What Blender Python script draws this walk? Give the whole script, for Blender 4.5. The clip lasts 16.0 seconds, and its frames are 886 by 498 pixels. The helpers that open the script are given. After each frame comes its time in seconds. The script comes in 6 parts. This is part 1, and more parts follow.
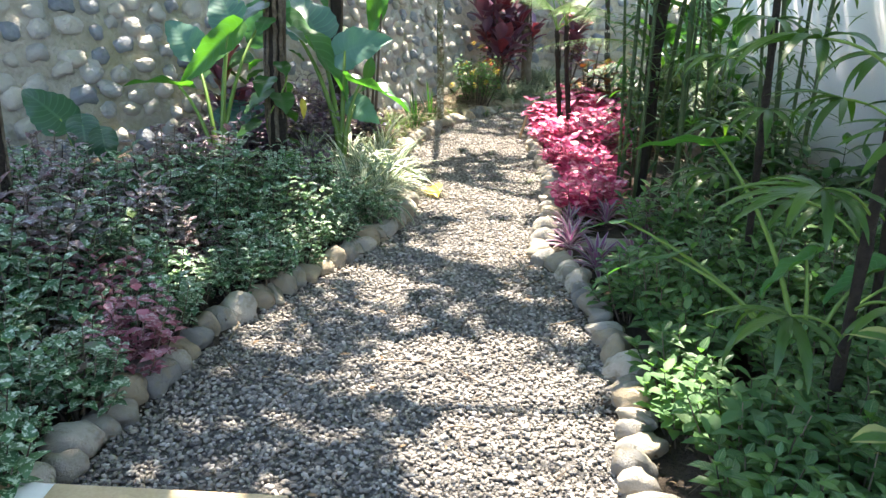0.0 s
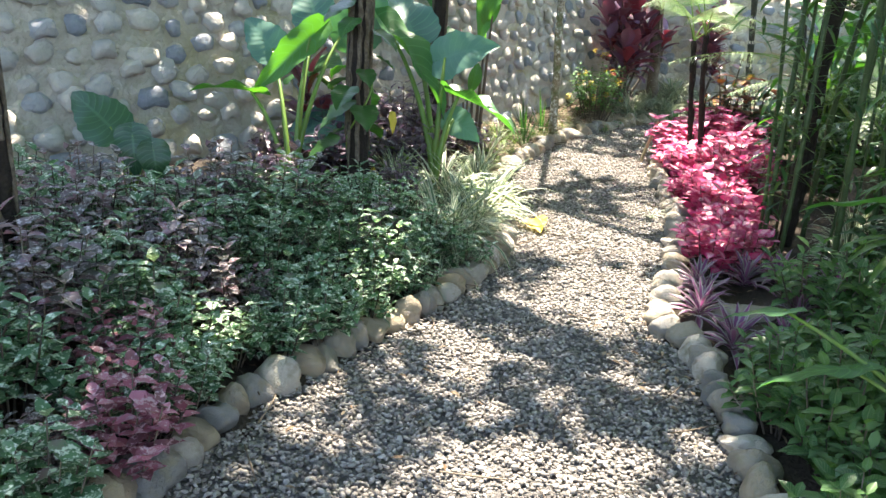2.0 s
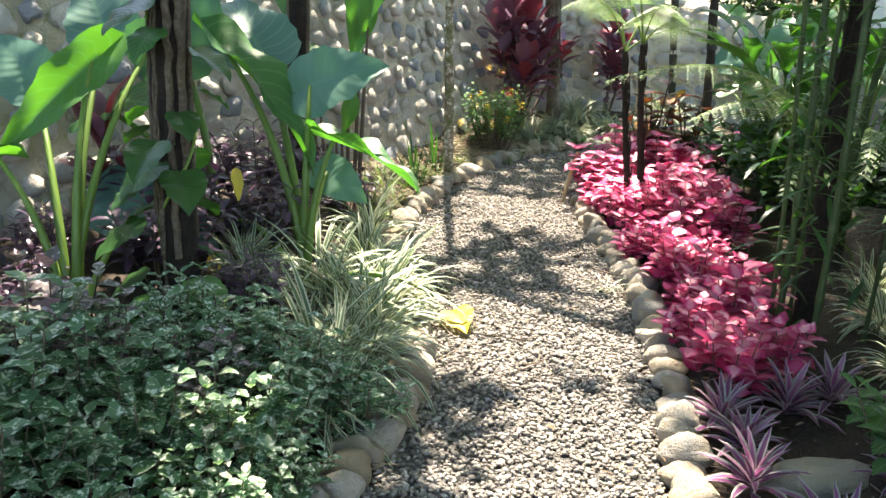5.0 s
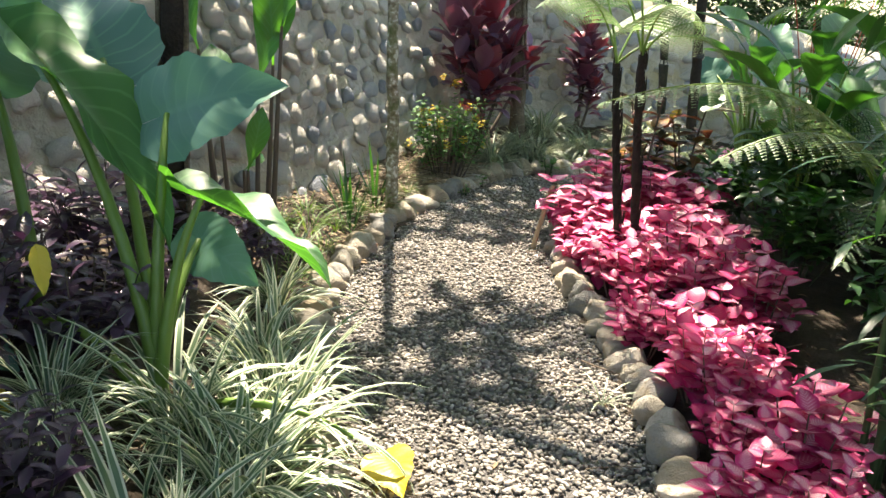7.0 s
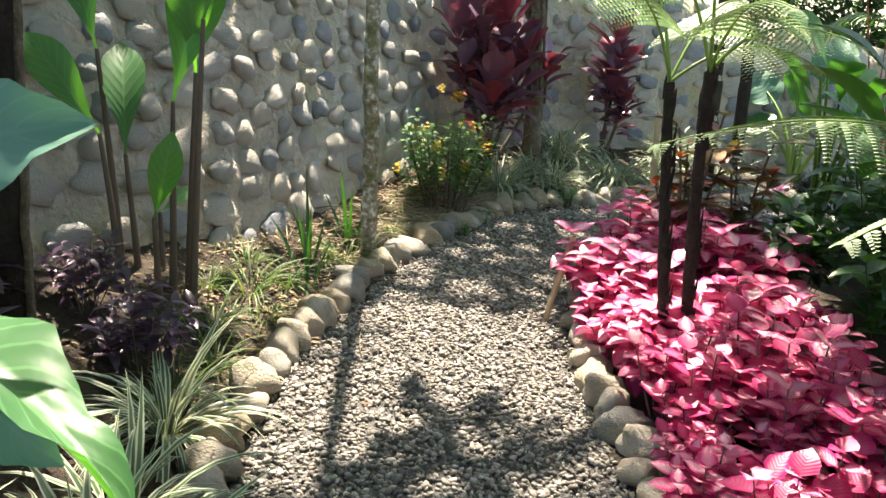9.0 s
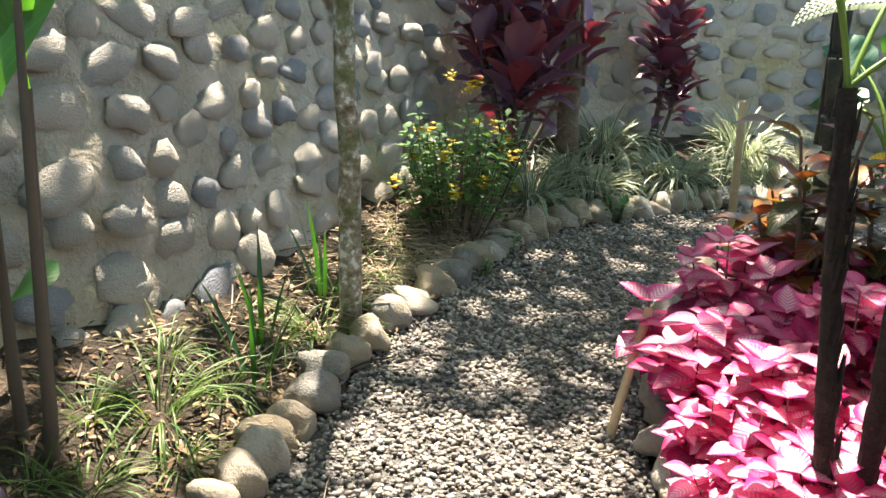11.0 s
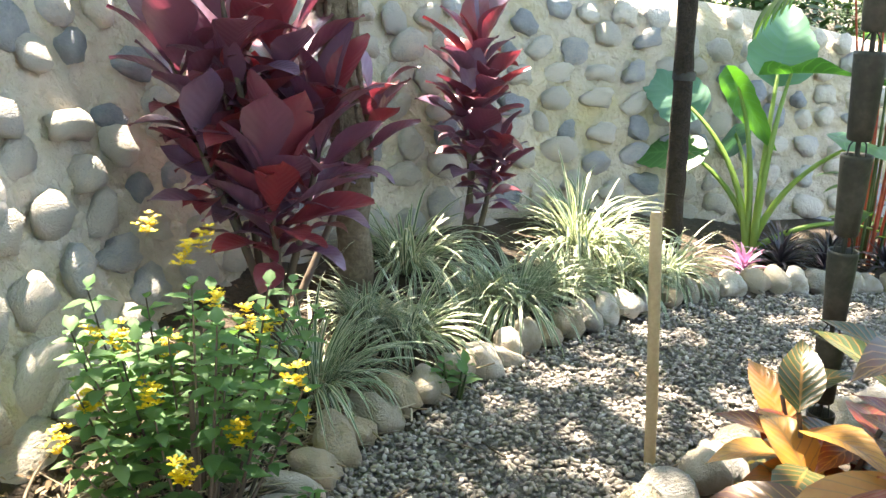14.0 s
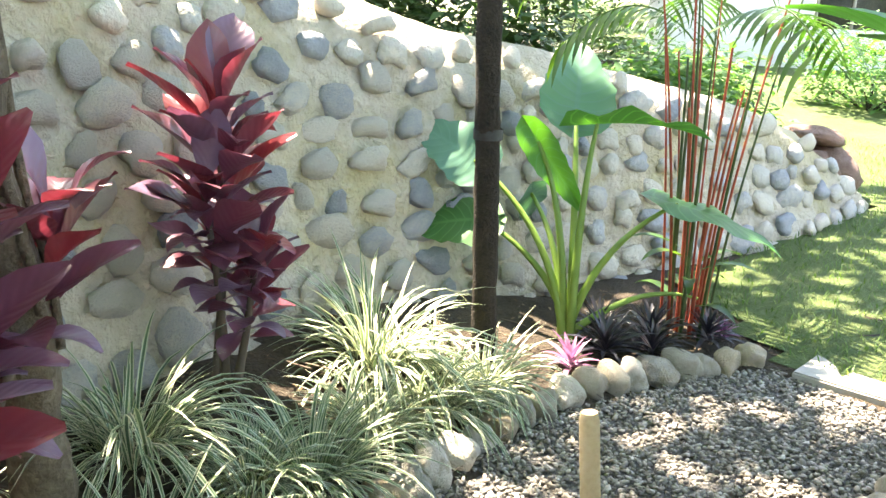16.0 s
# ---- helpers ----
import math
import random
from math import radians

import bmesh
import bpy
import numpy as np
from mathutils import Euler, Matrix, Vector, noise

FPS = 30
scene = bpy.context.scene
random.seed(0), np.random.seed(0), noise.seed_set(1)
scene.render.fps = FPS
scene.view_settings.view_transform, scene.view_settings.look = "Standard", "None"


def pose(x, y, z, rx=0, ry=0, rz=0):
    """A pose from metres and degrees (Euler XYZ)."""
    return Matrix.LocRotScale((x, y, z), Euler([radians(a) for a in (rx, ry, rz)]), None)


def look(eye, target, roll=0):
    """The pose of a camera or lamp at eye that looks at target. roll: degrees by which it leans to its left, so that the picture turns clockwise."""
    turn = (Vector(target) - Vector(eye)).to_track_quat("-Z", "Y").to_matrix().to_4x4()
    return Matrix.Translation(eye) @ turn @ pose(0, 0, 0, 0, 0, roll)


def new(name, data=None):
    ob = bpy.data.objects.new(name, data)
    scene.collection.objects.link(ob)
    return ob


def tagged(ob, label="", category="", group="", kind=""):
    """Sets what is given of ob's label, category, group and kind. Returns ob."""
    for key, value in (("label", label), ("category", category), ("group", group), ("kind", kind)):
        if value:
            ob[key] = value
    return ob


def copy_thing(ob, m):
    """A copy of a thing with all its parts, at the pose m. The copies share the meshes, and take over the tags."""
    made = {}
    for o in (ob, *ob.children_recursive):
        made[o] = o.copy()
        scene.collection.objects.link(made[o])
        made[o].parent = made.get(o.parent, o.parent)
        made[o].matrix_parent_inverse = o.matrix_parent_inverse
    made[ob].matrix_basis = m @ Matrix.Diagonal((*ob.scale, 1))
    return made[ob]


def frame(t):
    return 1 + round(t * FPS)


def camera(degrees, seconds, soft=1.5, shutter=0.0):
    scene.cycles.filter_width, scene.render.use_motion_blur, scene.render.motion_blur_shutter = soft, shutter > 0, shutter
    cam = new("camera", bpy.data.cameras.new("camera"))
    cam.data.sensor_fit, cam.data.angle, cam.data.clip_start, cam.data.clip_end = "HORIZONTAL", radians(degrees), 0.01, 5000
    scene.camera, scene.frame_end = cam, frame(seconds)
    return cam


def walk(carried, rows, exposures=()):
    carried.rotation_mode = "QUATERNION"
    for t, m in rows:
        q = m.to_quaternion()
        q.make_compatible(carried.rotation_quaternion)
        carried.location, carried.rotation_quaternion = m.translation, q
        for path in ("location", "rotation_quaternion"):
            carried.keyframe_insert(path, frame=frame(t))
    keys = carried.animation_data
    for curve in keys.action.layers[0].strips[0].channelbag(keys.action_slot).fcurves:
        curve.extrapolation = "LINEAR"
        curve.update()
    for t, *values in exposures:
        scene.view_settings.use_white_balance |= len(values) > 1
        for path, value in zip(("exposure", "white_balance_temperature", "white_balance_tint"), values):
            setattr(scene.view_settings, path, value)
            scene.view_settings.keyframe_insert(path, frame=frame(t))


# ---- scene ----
cam = camera(56.3, 16.0)
METRES, EYE = 9.5, 1.585
ROWS = [
    (0.0, 0.0, 0.0, 0.0, 0.75, -18.42, -2.26),
    (0.5, 0.0024, 0.0196, -0.0002, 2.68, -19.18, -2.43),
    (1.0, 0.0071, 0.0441, -0.0008, 7.09, -20.02, -2.39),
    (1.5, 0.0091, 0.0658, -0.0011, 8.81, -18.67, -3.03),
    (2.0, 0.0029, 0.093, -0.0019, 9.03, -18.84, -3.39),
    (2.5, 0.0, 0.1164, -0.0035, 8.8, -17.54, -2.86),
    (3.0, -0.0026, 0.1462, -0.0053, 8.67, -17.95, -3.3),
    (3.5, -0.0114, 0.1724, -0.011, 8.02, -18.15, -2.36),
    (4.0, -0.022, 0.2051, -0.0148, 3.63, -17.78, -1.39),
    (4.5, -0.0256, 0.2372, -0.0156, 1.05, -17.33, -1.9),
    (7.0, -0.0146, 0.4061, -0.0211, -3.3, -16.97, -3.48),
    (7.5, -0.0058, 0.4371, -0.0215, -2.68, -17.1, -4.38),
    (8.0, 0.0007, 0.4699, -0.0228, -2.36, -16.49, -4.98),
    (10.5, 0.0105, 0.6279, -0.0277, -0.95, -18.95, -3.6),
    (11.0, 0.0136, 0.6671, -0.0273, -1.01, -19.57, -3.19),
    (11.5, 0.0099, 0.7005, -0.0286, -3.38, -18.33, -3.43),
    (12.0, 0.0075, 0.7357, -0.0287, -7.69, -18.39, -3.5),
    (12.5, 0.012, 0.7671, -0.0274, -7.99, -17.51, -3.01),
    (13.0, 0.0137, 0.8024, -0.0276, -12.03, -16.39, -2.71),
    (13.5, 0.0158, 0.8314, -0.0262, -18.2, -16.09, -2.11),
    (14.0, 0.0285, 0.8639, -0.0259, -19.65, -17.19, -1.83),
    (14.5, 0.0364, 0.8918, -0.0256, -21.35, -16.76, -1.79),
    (15.0, 0.0407, 0.9252, -0.0233, -29.72, -16.4, -2.24),
    (15.5, 0.051, 0.9534, -0.0229, -34.58, -16.65, -2.49),
    (16.0, 0.0644, 0.9812, -0.0225, -39.34, -14.91, -2.32),
]
walk(cam, [(t, pose(METRES * x, METRES * y, EYE + METRES * z, 90 + pitch, roll, yaw)) for t, x, y, z, yaw, pitch, roll in ROWS],
     exposures=[(0.0, 2.65, 6850, 12), (3.0, 2.75, 7050, 13), (7.0, 2.25, 7350, 12), (11.0, 2.35, 7250, 13), (13.0, 3.0, 7500, 14), (14.5, 3.4, 7500, 13), (16.0, 3.4, 7800, 12)])

# ---- light ----
SUN_DIR = Vector((-0.02, 0.46, 0.887)).normalized()
world = bpy.data.worlds.new("sky")
scene.world = world
world.use_nodes = True
wn = world.node_tree
sky = wn.nodes.new("ShaderNodeTexSky")
sky.sky_type, sky.sun_disc = "NISHITA", False
sky.sun_elevation = math.asin(SUN_DIR.z)
sky.sun_rotation = math.atan2(SUN_DIR.x, SUN_DIR.y)
sky.altitude, sky.air_density, sky.dust_density = 200, 1.0, 1.0
back = wn.nodes["Background"]
wn.links.new(sky.outputs["Color"], back.inputs["Color"])
back.inputs["Strength"].default_value = 0.115
sun = new("sun", bpy.data.lights.new("sun", "SUN"))
sun.data.energy, sun.data.angle, sun.data.color = 5.0, radians(0.7), (1.0, 0.94, 0.84)
sun.matrix_world = look(SUN_DIR * 30, (0, 0, 0))

# ---- materials ----
def nodes_of(name):
    m = bpy.data.materials.new(name)
    m.use_nodes = True
    t = m.node_tree
    return m, t, t.nodes["Principled BSDF"], t.nodes["Material Output"]


def ramp(t, fac, stops):
    r = t.nodes.new("ShaderNodeValToRGB")
    e = r.color_ramp.elements
    while len(e) < len(stops):
        e.new(0.5)
    for k, (p, c) in zip(e, stops):
        k.position, k.color = p, (*c, 1)
    t.links.new(fac, r.inputs["Fac"])
    return r.outputs["Color"]


def noise_of(t, scale, detail=4, coord="Object", rough=0.6):
    c = t.nodes.new("ShaderNodeTexCoord")
    n = t.nodes.new("ShaderNodeTexNoise")
    n.inputs["Scale"].default_value, n.inputs["Detail"].default_value, n.inputs["Roughness"].default_value = scale, detail, rough
    t.links.new(c.outputs[coord], n.inputs["Vector"])
    return n.outputs["Fac"]


def mix_of(t, fac, a, b, mode="MIX"):
    m = t.nodes.new("ShaderNodeMix")
    m.data_type, m.blend_type = "RGBA", mode
    for v, s in ((fac, m.inputs[0]), (a, m.inputs[6]), (b, m.inputs[7])):
        if isinstance(v, (int, float)):
            s.default_value = v
        elif isinstance(v, tuple):
            s.default_value = (*v, 1)
        else:
            t.links.new(v, s)
    return m.outputs[2]


def math_of(t, op, a, b=0.0):
    m = t.nodes.new("ShaderNodeMath")
    m.operation = op
    for v, s in ((a, m.inputs[0]), (b, m.inputs[1])):
        if isinstance(v, (int, float)):
            s.default_value = v
        else:
            t.links.new(v, s)
    return m.outputs[0]


def bump_of(t, bsdf, height, strength, dist=0.01):
    b = t.nodes.new("ShaderNodeBump")
    b.inputs["Strength"].default_value, b.inputs["Distance"].default_value = strength, dist
    t.links.new(height, b.inputs["Height"])
    t.links.new(b.outputs["Normal"], bsdf.inputs["Normal"])


def rough_mat(name, stops, scale, fine, rough=0.9, bump=0.6, dist=0.01, per=None, tint=None, spec=0.3):
    """Two scales of noise over a ramp; per: 'object' or 'island' spreads the colours from piece to piece."""
    m, t, b, _ = nodes_of(name)
    n1, n2 = noise_of(t, scale), noise_of(t, fine, 6)
    f = math_of(t, "ADD", math_of(t, "MULTIPLY", n1, 0.55), math_of(t, "MULTIPLY", n2, 0.45))
    if per:
        i = t.nodes.new("ShaderNodeObjectInfo") if per == "object" else t.nodes.new("ShaderNodeNewGeometry")
        r = i.outputs["Random"] if per == "object" else i.outputs["Random Per Island"]
        f = math_of(t, "ADD", math_of(t, "MULTIPLY", f, 0.35), math_of(t, "MULTIPLY", r, 0.66))
    c = ramp(t, f, stops)
    if tint:
        c = mix_of(t, ramp(t, noise_of(t, tint[1], 5), [(0.5, (0, 0, 0)), (0.68, (1, 1, 1))]), c, tint[0])
    t.links.new(c, b.inputs["Base Color"])
    b.inputs["Roughness"].default_value, b.inputs["Specular IOR Level"].default_value = rough, spec
    bump_of(t, b, n2, bump, dist)
    return m


def leaf_mat(name, stops, light=None, rough=0.4, glow=0.35, pattern=None, pat_col=None, per="island", spec=0.5, vein=0.0, hue=1.0):
    """A leaf: gloss over a diffuse and a translucent layer. pattern works on the leaf's own length (v) and width (u)."""
    m, t, b, out = nodes_of(name)
    i = t.nodes.new("ShaderNodeObjectInfo") if per == "object" else t.nodes.new("ShaderNodeNewGeometry")
    r = i.outputs["Random"] if per == "object" else i.outputs["Random Per Island"]
    f = math_of(t, "ADD", math_of(t, "MULTIPLY", r, 0.75), math_of(t, "MULTIPLY", noise_of(t, 9), 0.3))
    c = ramp(t, f, stops)
    uv = t.nodes.new("ShaderNodeUVMap")
    sep = t.nodes.new("ShaderNodeSeparateXYZ")
    t.links.new(uv.outputs["UV"], sep.inputs[0])
    across = math_of(t, "ABSOLUTE", math_of(t, "SUBTRACT", math_of(t, "MULTIPLY", sep.outputs[0], 2.0), 1.0))
    ribs = math_of(t, "SINE", math_of(t, "ADD", math_of(t, "MULTIPLY", sep.outputs[1], 60.0), math_of(t, "MULTIPLY", across, -14.0)))
    if pattern == "edge":
        fac = ramp(t, across, [(0.48, (0, 0, 0)), (0.62, (1, 1, 1))])
        c = mix_of(t, fac, c, pat_col)
    elif pattern == "centre":
        fac = ramp(t, math_of(t, "ADD", across, math_of(t, "MULTIPLY", noise_of(t, 30), 0.5)), [(0.6, (1, 1, 1)), (1.2, (0, 0, 0))])
        n = ramp(t, ribs, [(0.3, (0.4, 0.4, 0.4)), (0.7, (1, 1, 1))])
        fac = mix_of(t, 1.0, fac, n, "MULTIPLY")
        fac = mix_of(t, 1.0, fac, ramp(t, r, [(0.3, (0.12, 0.12, 0.12)), (0.7, (1, 1, 1))]), "MULTIPLY")
        c = mix_of(t, fac, c, pat_col)
    elif pattern == "spots":
        fac = ramp(t, noise_of(t, 55, 3), [(0.52, (0, 0, 0)), (0.6, (1, 1, 1))])
        c = mix_of(t, fac, c, pat_col)
    elif pattern == "veins":
        fac = ramp(t, ribs, [(0.82, (0, 0, 0)), (0.97, (1, 1, 1))])
        mid = ramp(t, across, [(0.03, (1, 1, 1)), (0.09, (0, 0, 0))])
        c = mix_of(t, mix_of(t, 1.0, fac, mid, "LIGHTEN"), c, pat_col)
    t.links.new(c, b.inputs["Base Color"])
    b.inputs["Roughness"].default_value, b.inputs["Specular IOR Level"].default_value = rough, spec
    bump_of(t, b, ribs, 0.12, 0.003)
    tr = t.nodes.new("ShaderNodeBsdfTranslucent")
    t.links.new(mix_of(t, 1.0, c, light or (1.0, 1.0, 0.6), "MULTIPLY") if light else c, tr.inputs["Color"])
    mx = t.nodes.new("ShaderNodeMixShader")
    mx.inputs[0].default_value = glow
    t.links.new(b.outputs[0], mx.inputs[1])
    t.links.new(tr.outputs[0], mx.inputs[2])
    t.links.new(mx.outputs[0], out.inputs["Surface"])
    return m


SOIL = rough_mat("soil", [(0.25, (0.02, 0.016, 0.012)), (0.5, (0.06, 0.046, 0.034)), (0.75, (0.12, 0.09, 0.062))], 3.0, 60, 0.95, 1.0, 0.03)
GRAVEL_BED = rough_mat("gravel_bed", [(0.3, (0.06, 0.056, 0.052)), (0.5, (0.13, 0.122, 0.115)), (0.7, (0.24, 0.23, 0.22))], 30, 120, 0.9, 1.0, 0.02)
PEBBLE = rough_mat("pebble", [(0.1, (0.09, 0.083, 0.078)), (0.4, (0.205, 0.183, 0.158)), (0.7, (0.32, 0.288, 0.25)), (0.95, (0.54, 0.51, 0.475))], 8, 90, 0.75, 0.3, 0.004, per="island")
RIVER = rough_mat("river_stone", [(0.1, (0.17, 0.168, 0.16)), (0.28, (0.30, 0.285, 0.26)), (0.42, (0.40, 0.32, 0.215)), (0.58, (0.33, 0.30, 0.25)), (0.74, (0.49, 0.44, 0.365)), (0.95, (0.60, 0.565, 0.51))], 1.3, 9, 0.72, 0.6, 0.06, per="object", tint=((0.30, 0.255, 0.18), 1.0))
WALL_STONE = rough_mat("wall_stone", [(0.12, (0.17, 0.19, 0.23)), (0.27, (0.31, 0.32, 0.34)), (0.4, (0.49, 0.445, 0.38)), (0.55, (0.42, 0.40, 0.365)), (0.72, (0.55, 0.50, 0.43)), (0.85, (0.35, 0.36, 0.375)), (0.97, (0.46, 0.35, 0.28))], 1.4, 9, 0.85, 0.7, 0.05, per="object")
WALL_STONE_FAR = rough_mat("wall_stone_far", [(0.12, (0.17, 0.19, 0.23)), (0.27, (0.31, 0.32, 0.34)), (0.4, (0.49, 0.445, 0.38)), (0.55, (0.42, 0.40, 0.365)), (0.72, (0.55, 0.50, 0.43)), (0.85, (0.35, 0.36, 0.375)), (0.97, (0.46, 0.35, 0.28))], 6, 40, 0.85, 0.9, 0.02, per="island")
MORTAR = rough_mat("mortar", [(0.25, (0.37, 0.32, 0.25)), (0.5, (0.50, 0.445, 0.365)), (0.75, (0.60, 0.55, 0.465))], 2.0, 16, 0.95, 1.0, 0.06, tint=((0.46, 0.40, 0.25), 1.6))
PLASTER = rough_mat("white_plaster", [(0.2, (0.66, 0.66, 0.65)), (0.6, (0.78, 0.78, 0.77)), (0.9, (0.82, 0.82, 0.81))], 0.8, 60, 0.9, 0.2, 0.004)
LICHEN_BARK = rough_mat("lichen_bark", [(0.38, (0.09, 0.08, 0.05)), (0.47, (0.22, 0.19, 0.13)), (0.54, (0.34, 0.32, 0.25)), (0.57, (0.62, 0.62, 0.56))], 18, 45, 0.9, 0.8, 0.01, tint=((0.10, 0.14, 0.04), 5))
BARK = rough_mat("vine_bark", [(0.25, (0.05, 0.038, 0.028)), (0.5, (0.15, 0.12, 0.085)), (0.75, (0.29, 0.245, 0.18))], 12, 60, 0.95, 1.0, 0.02)
DARK_BARK = rough_mat("dark_bark", [(0.3, (0.012, 0.010, 0.009)), (0.6, (0.04, 0.03, 0.022)), (0.8, (0.09, 0.065, 0.04))], 14, 70, 0.9, 1.0, 0.02)
STAKE_WOOD = rough_mat("stake_wood", [(0.25, (0.34, 0.24, 0.13)), (0.5, (0.48, 0.36, 0.21)), (0.75, (0.56, 0.44, 0.28))], 5, 90, 0.8, 0.4, 0.004)
DRY = rough_mat("dry_litter", [(0.15, (0.09, 0.055, 0.03)), (0.5, (0.19, 0.13, 0.08)), (0.85, (0.36, 0.28, 0.18))], 8, 60, 0.9, 0.4, 0.004, per="island")
TWIG = rough_mat("twig", [(0.2, (0.05, 0.04, 0.03)), (0.6, (0.13, 0.10, 0.075)), (0.9, (0.24, 0.19, 0.14))], 8, 60, 0.9, 0.5, 0.004, per="island")
CONCRETE = rough_mat("concrete", [(0.3, (0.30, 0.285, 0.255)), (0.6, (0.38, 0.365, 0.335)), (0.8, (0.44, 0.42, 0.39))], 3, 70, 0.9, 0.4, 0.006)
ROOF = rough_mat("roof_sheet", [(0.3, (0.3, 0.28, 0.26)), (0.7, (0.42, 0.40, 0.38))], 3, 30, 0.7, 0.2, 0.01)
TUBE = rough_mat("dark_bamboo", [(0.25, (0.018, 0.020, 0.014)), (0.5, (0.045, 0.045, 0.034)), (0.75, (0.10, 0.095, 0.075))], 9, 60, 0.55, 0.4, 0.006)
CHAIN = rough_mat("dark_wire", [(0.3, (0.02, 0.02, 0.02)), (0.7, (0.05, 0.05, 0.05))], 9, 60, 0.6, 0.2, 0.002)
PAPER = rough_mat("white_paper", [(0.3, (0.72, 0.70, 0.64)), (0.7, (0.82, 0.8, 0.75))], 8, 60, 0.8, 0.1, 0.002)

ALOCASIA = leaf_mat("elephant_ear_leaf", [(0.1, (0.05, 0.14, 0.06)), (0.5, (0.065, 0.18, 0.06)), (0.9, (0.085, 0.22, 0.055))], (1.35, 1.75, 0.35), 0.42, 0.40, "veins", (0.09, 0.23, 0.09), per="object", spec=0.4)
ALOCASIA_DARK = leaf_mat("dark_elephant_ear_leaf", [(0.1, (0.022, 0.07, 0.035)), (0.9, (0.04, 0.11, 0.045))], (1.2, 1.5, 0.5), 0.32, 0.2, "veins", (0.06, 0.14, 0.07), per="object", spec=0.6)
# copy for kind 0 leaves, with the sky's bluish light put into the colour
ALOCASIA_SKYLIT = leaf_mat("skylit_blue_green_ear_leaf", [(0.1, (0.075, 0.16, 0.135)), (0.5, (0.09, 0.20, 0.15)), (0.9, (0.10, 0.23, 0.13))], (1.0, 1.5, 0.5), 0.45, 0.12, "veins", (0.105, 0.225, 0.162), per="object", spec=0.4)
STALK = leaf_mat("green_stalk", [(0.1, (0.11, 0.20, 0.035)), (0.9, (0.20, 0.32, 0.06))], (1.0, 1.0, 0.5), 0.4, 0.15, per="object")
CORDYLINE = leaf_mat("purple_ti_leaf", [(0.1, (0.16, 0.11, 0.175)), (0.35, (0.165, 0.078, 0.125)), (0.7, (0.18, 0.048, 0.068)), (0.98, (0.34, 0.042, 0.045))], (1.5, 0.7, 0.8), 0.30, 0.2, per="object", spec=0.8)
STRAP = leaf_mat("variegated_strap_leaf", [(0.1, (0.045, 0.10, 0.05)), (0.9, (0.13, 0.20, 0.10))], (1.0, 1.0, 0.8), 0.42, 0.25, "edge", (0.60, 0.62, 0.46))
PINK = leaf_mat("pink_leaf", [(0.05, (0.26, 0.007, 0.07)), (0.4, (0.46, 0.018, 0.135)), (0.75, (0.60, 0.05, 0.22)), (1.0, (0.70, 0.22, 0.36))], (1.3, 0.9, 1.1), 0.4, 0.32, "centre", (0.86, 0.66, 0.68))
SHRUB = leaf_mat("mottled_shrub_leaf", [(0.05, (0.045, 0.115, 0.055)), (0.45, (0.08, 0.18, 0.085)), (0.82, (0.13, 0.23, 0.12)), (0.93, (0.22, 0.12, 0.13)), (1.0, (0.42, 0.14, 0.20))], (1.2, 1.5, 0.8), 0.4, 0.34, "spots", (0.62, 0.67, 0.58))
SHRUB_PURPLE = leaf_mat("purplish_shrub_leaf", [(0.05, (0.07, 0.085, 0.065)), (0.5, (0.14, 0.12, 0.12)), (0.85, (0.24, 0.14, 0.16)), (1.0, (0.46, 0.15, 0.22))], (1.3, 1.1, 0.9), 0.4, 0.32, "spots", (0.48, 0.44, 0.45))
SHRUB_PINK = leaf_mat("pinkish_shrub_leaf", [(0.05, (0.10, 0.06, 0.06)), (0.5, (0.28, 0.085, 0.12)), (0.9, (0.50, 0.20, 0.26))], (1.3, 1.0, 1.0), 0.38, 0.3, "spots", (0.55, 0.38, 0.4))
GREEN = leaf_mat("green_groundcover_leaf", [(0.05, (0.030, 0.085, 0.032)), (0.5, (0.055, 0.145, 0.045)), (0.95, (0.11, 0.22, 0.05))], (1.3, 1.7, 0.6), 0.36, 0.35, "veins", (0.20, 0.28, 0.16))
DEEP = leaf_mat("deep_green_leaf", [(0.05, (0.014, 0.048, 0.017)), (0.5, (0.028, 0.085, 0.026)), (0.95, (0.065, 0.145, 0.035))], (1.4, 1.9, 0.5), 0.32, 0.34)
PALM = leaf_mat("palm_leaf", [(0.05, (0.028, 0.070, 0.018)), (0.5, (0.05, 0.115, 0.024)), (0.95, (0.11, 0.18, 0.035))], (1.4, 1.8, 0.5), 0.36, 0.36)
FERN = leaf_mat("tree_fern_leaf", [(0.05, (0.12, 0.21, 0.10)), (0.5, (0.20, 0.29, 0.155)), (0.95, (0.31, 0.39, 0.24))], (1.05, 1.15, 0.85), 0.45, 0.4)
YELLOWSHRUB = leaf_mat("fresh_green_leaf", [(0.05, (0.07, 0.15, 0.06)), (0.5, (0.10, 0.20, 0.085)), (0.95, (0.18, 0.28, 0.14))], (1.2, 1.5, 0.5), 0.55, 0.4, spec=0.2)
PETAL = leaf_mat("yellow_petal", [(0.05, (0.62, 0.42, 0.01)), (0.95, (0.80, 0.62, 0.03))], (1.0, 1.0, 0.5), 0.5, 0.3)
RHOEO = leaf_mat("purple_rosette_leaf", [(0.05, (0.09, 0.025, 0.08)), (0.5, (0.20, 0.055, 0.16)), (0.95, (0.34, 0.16, 0.27))], (1.4, 0.8, 1.2), 0.38, 0.25, "edge", (0.30, 0.30, 0.28))
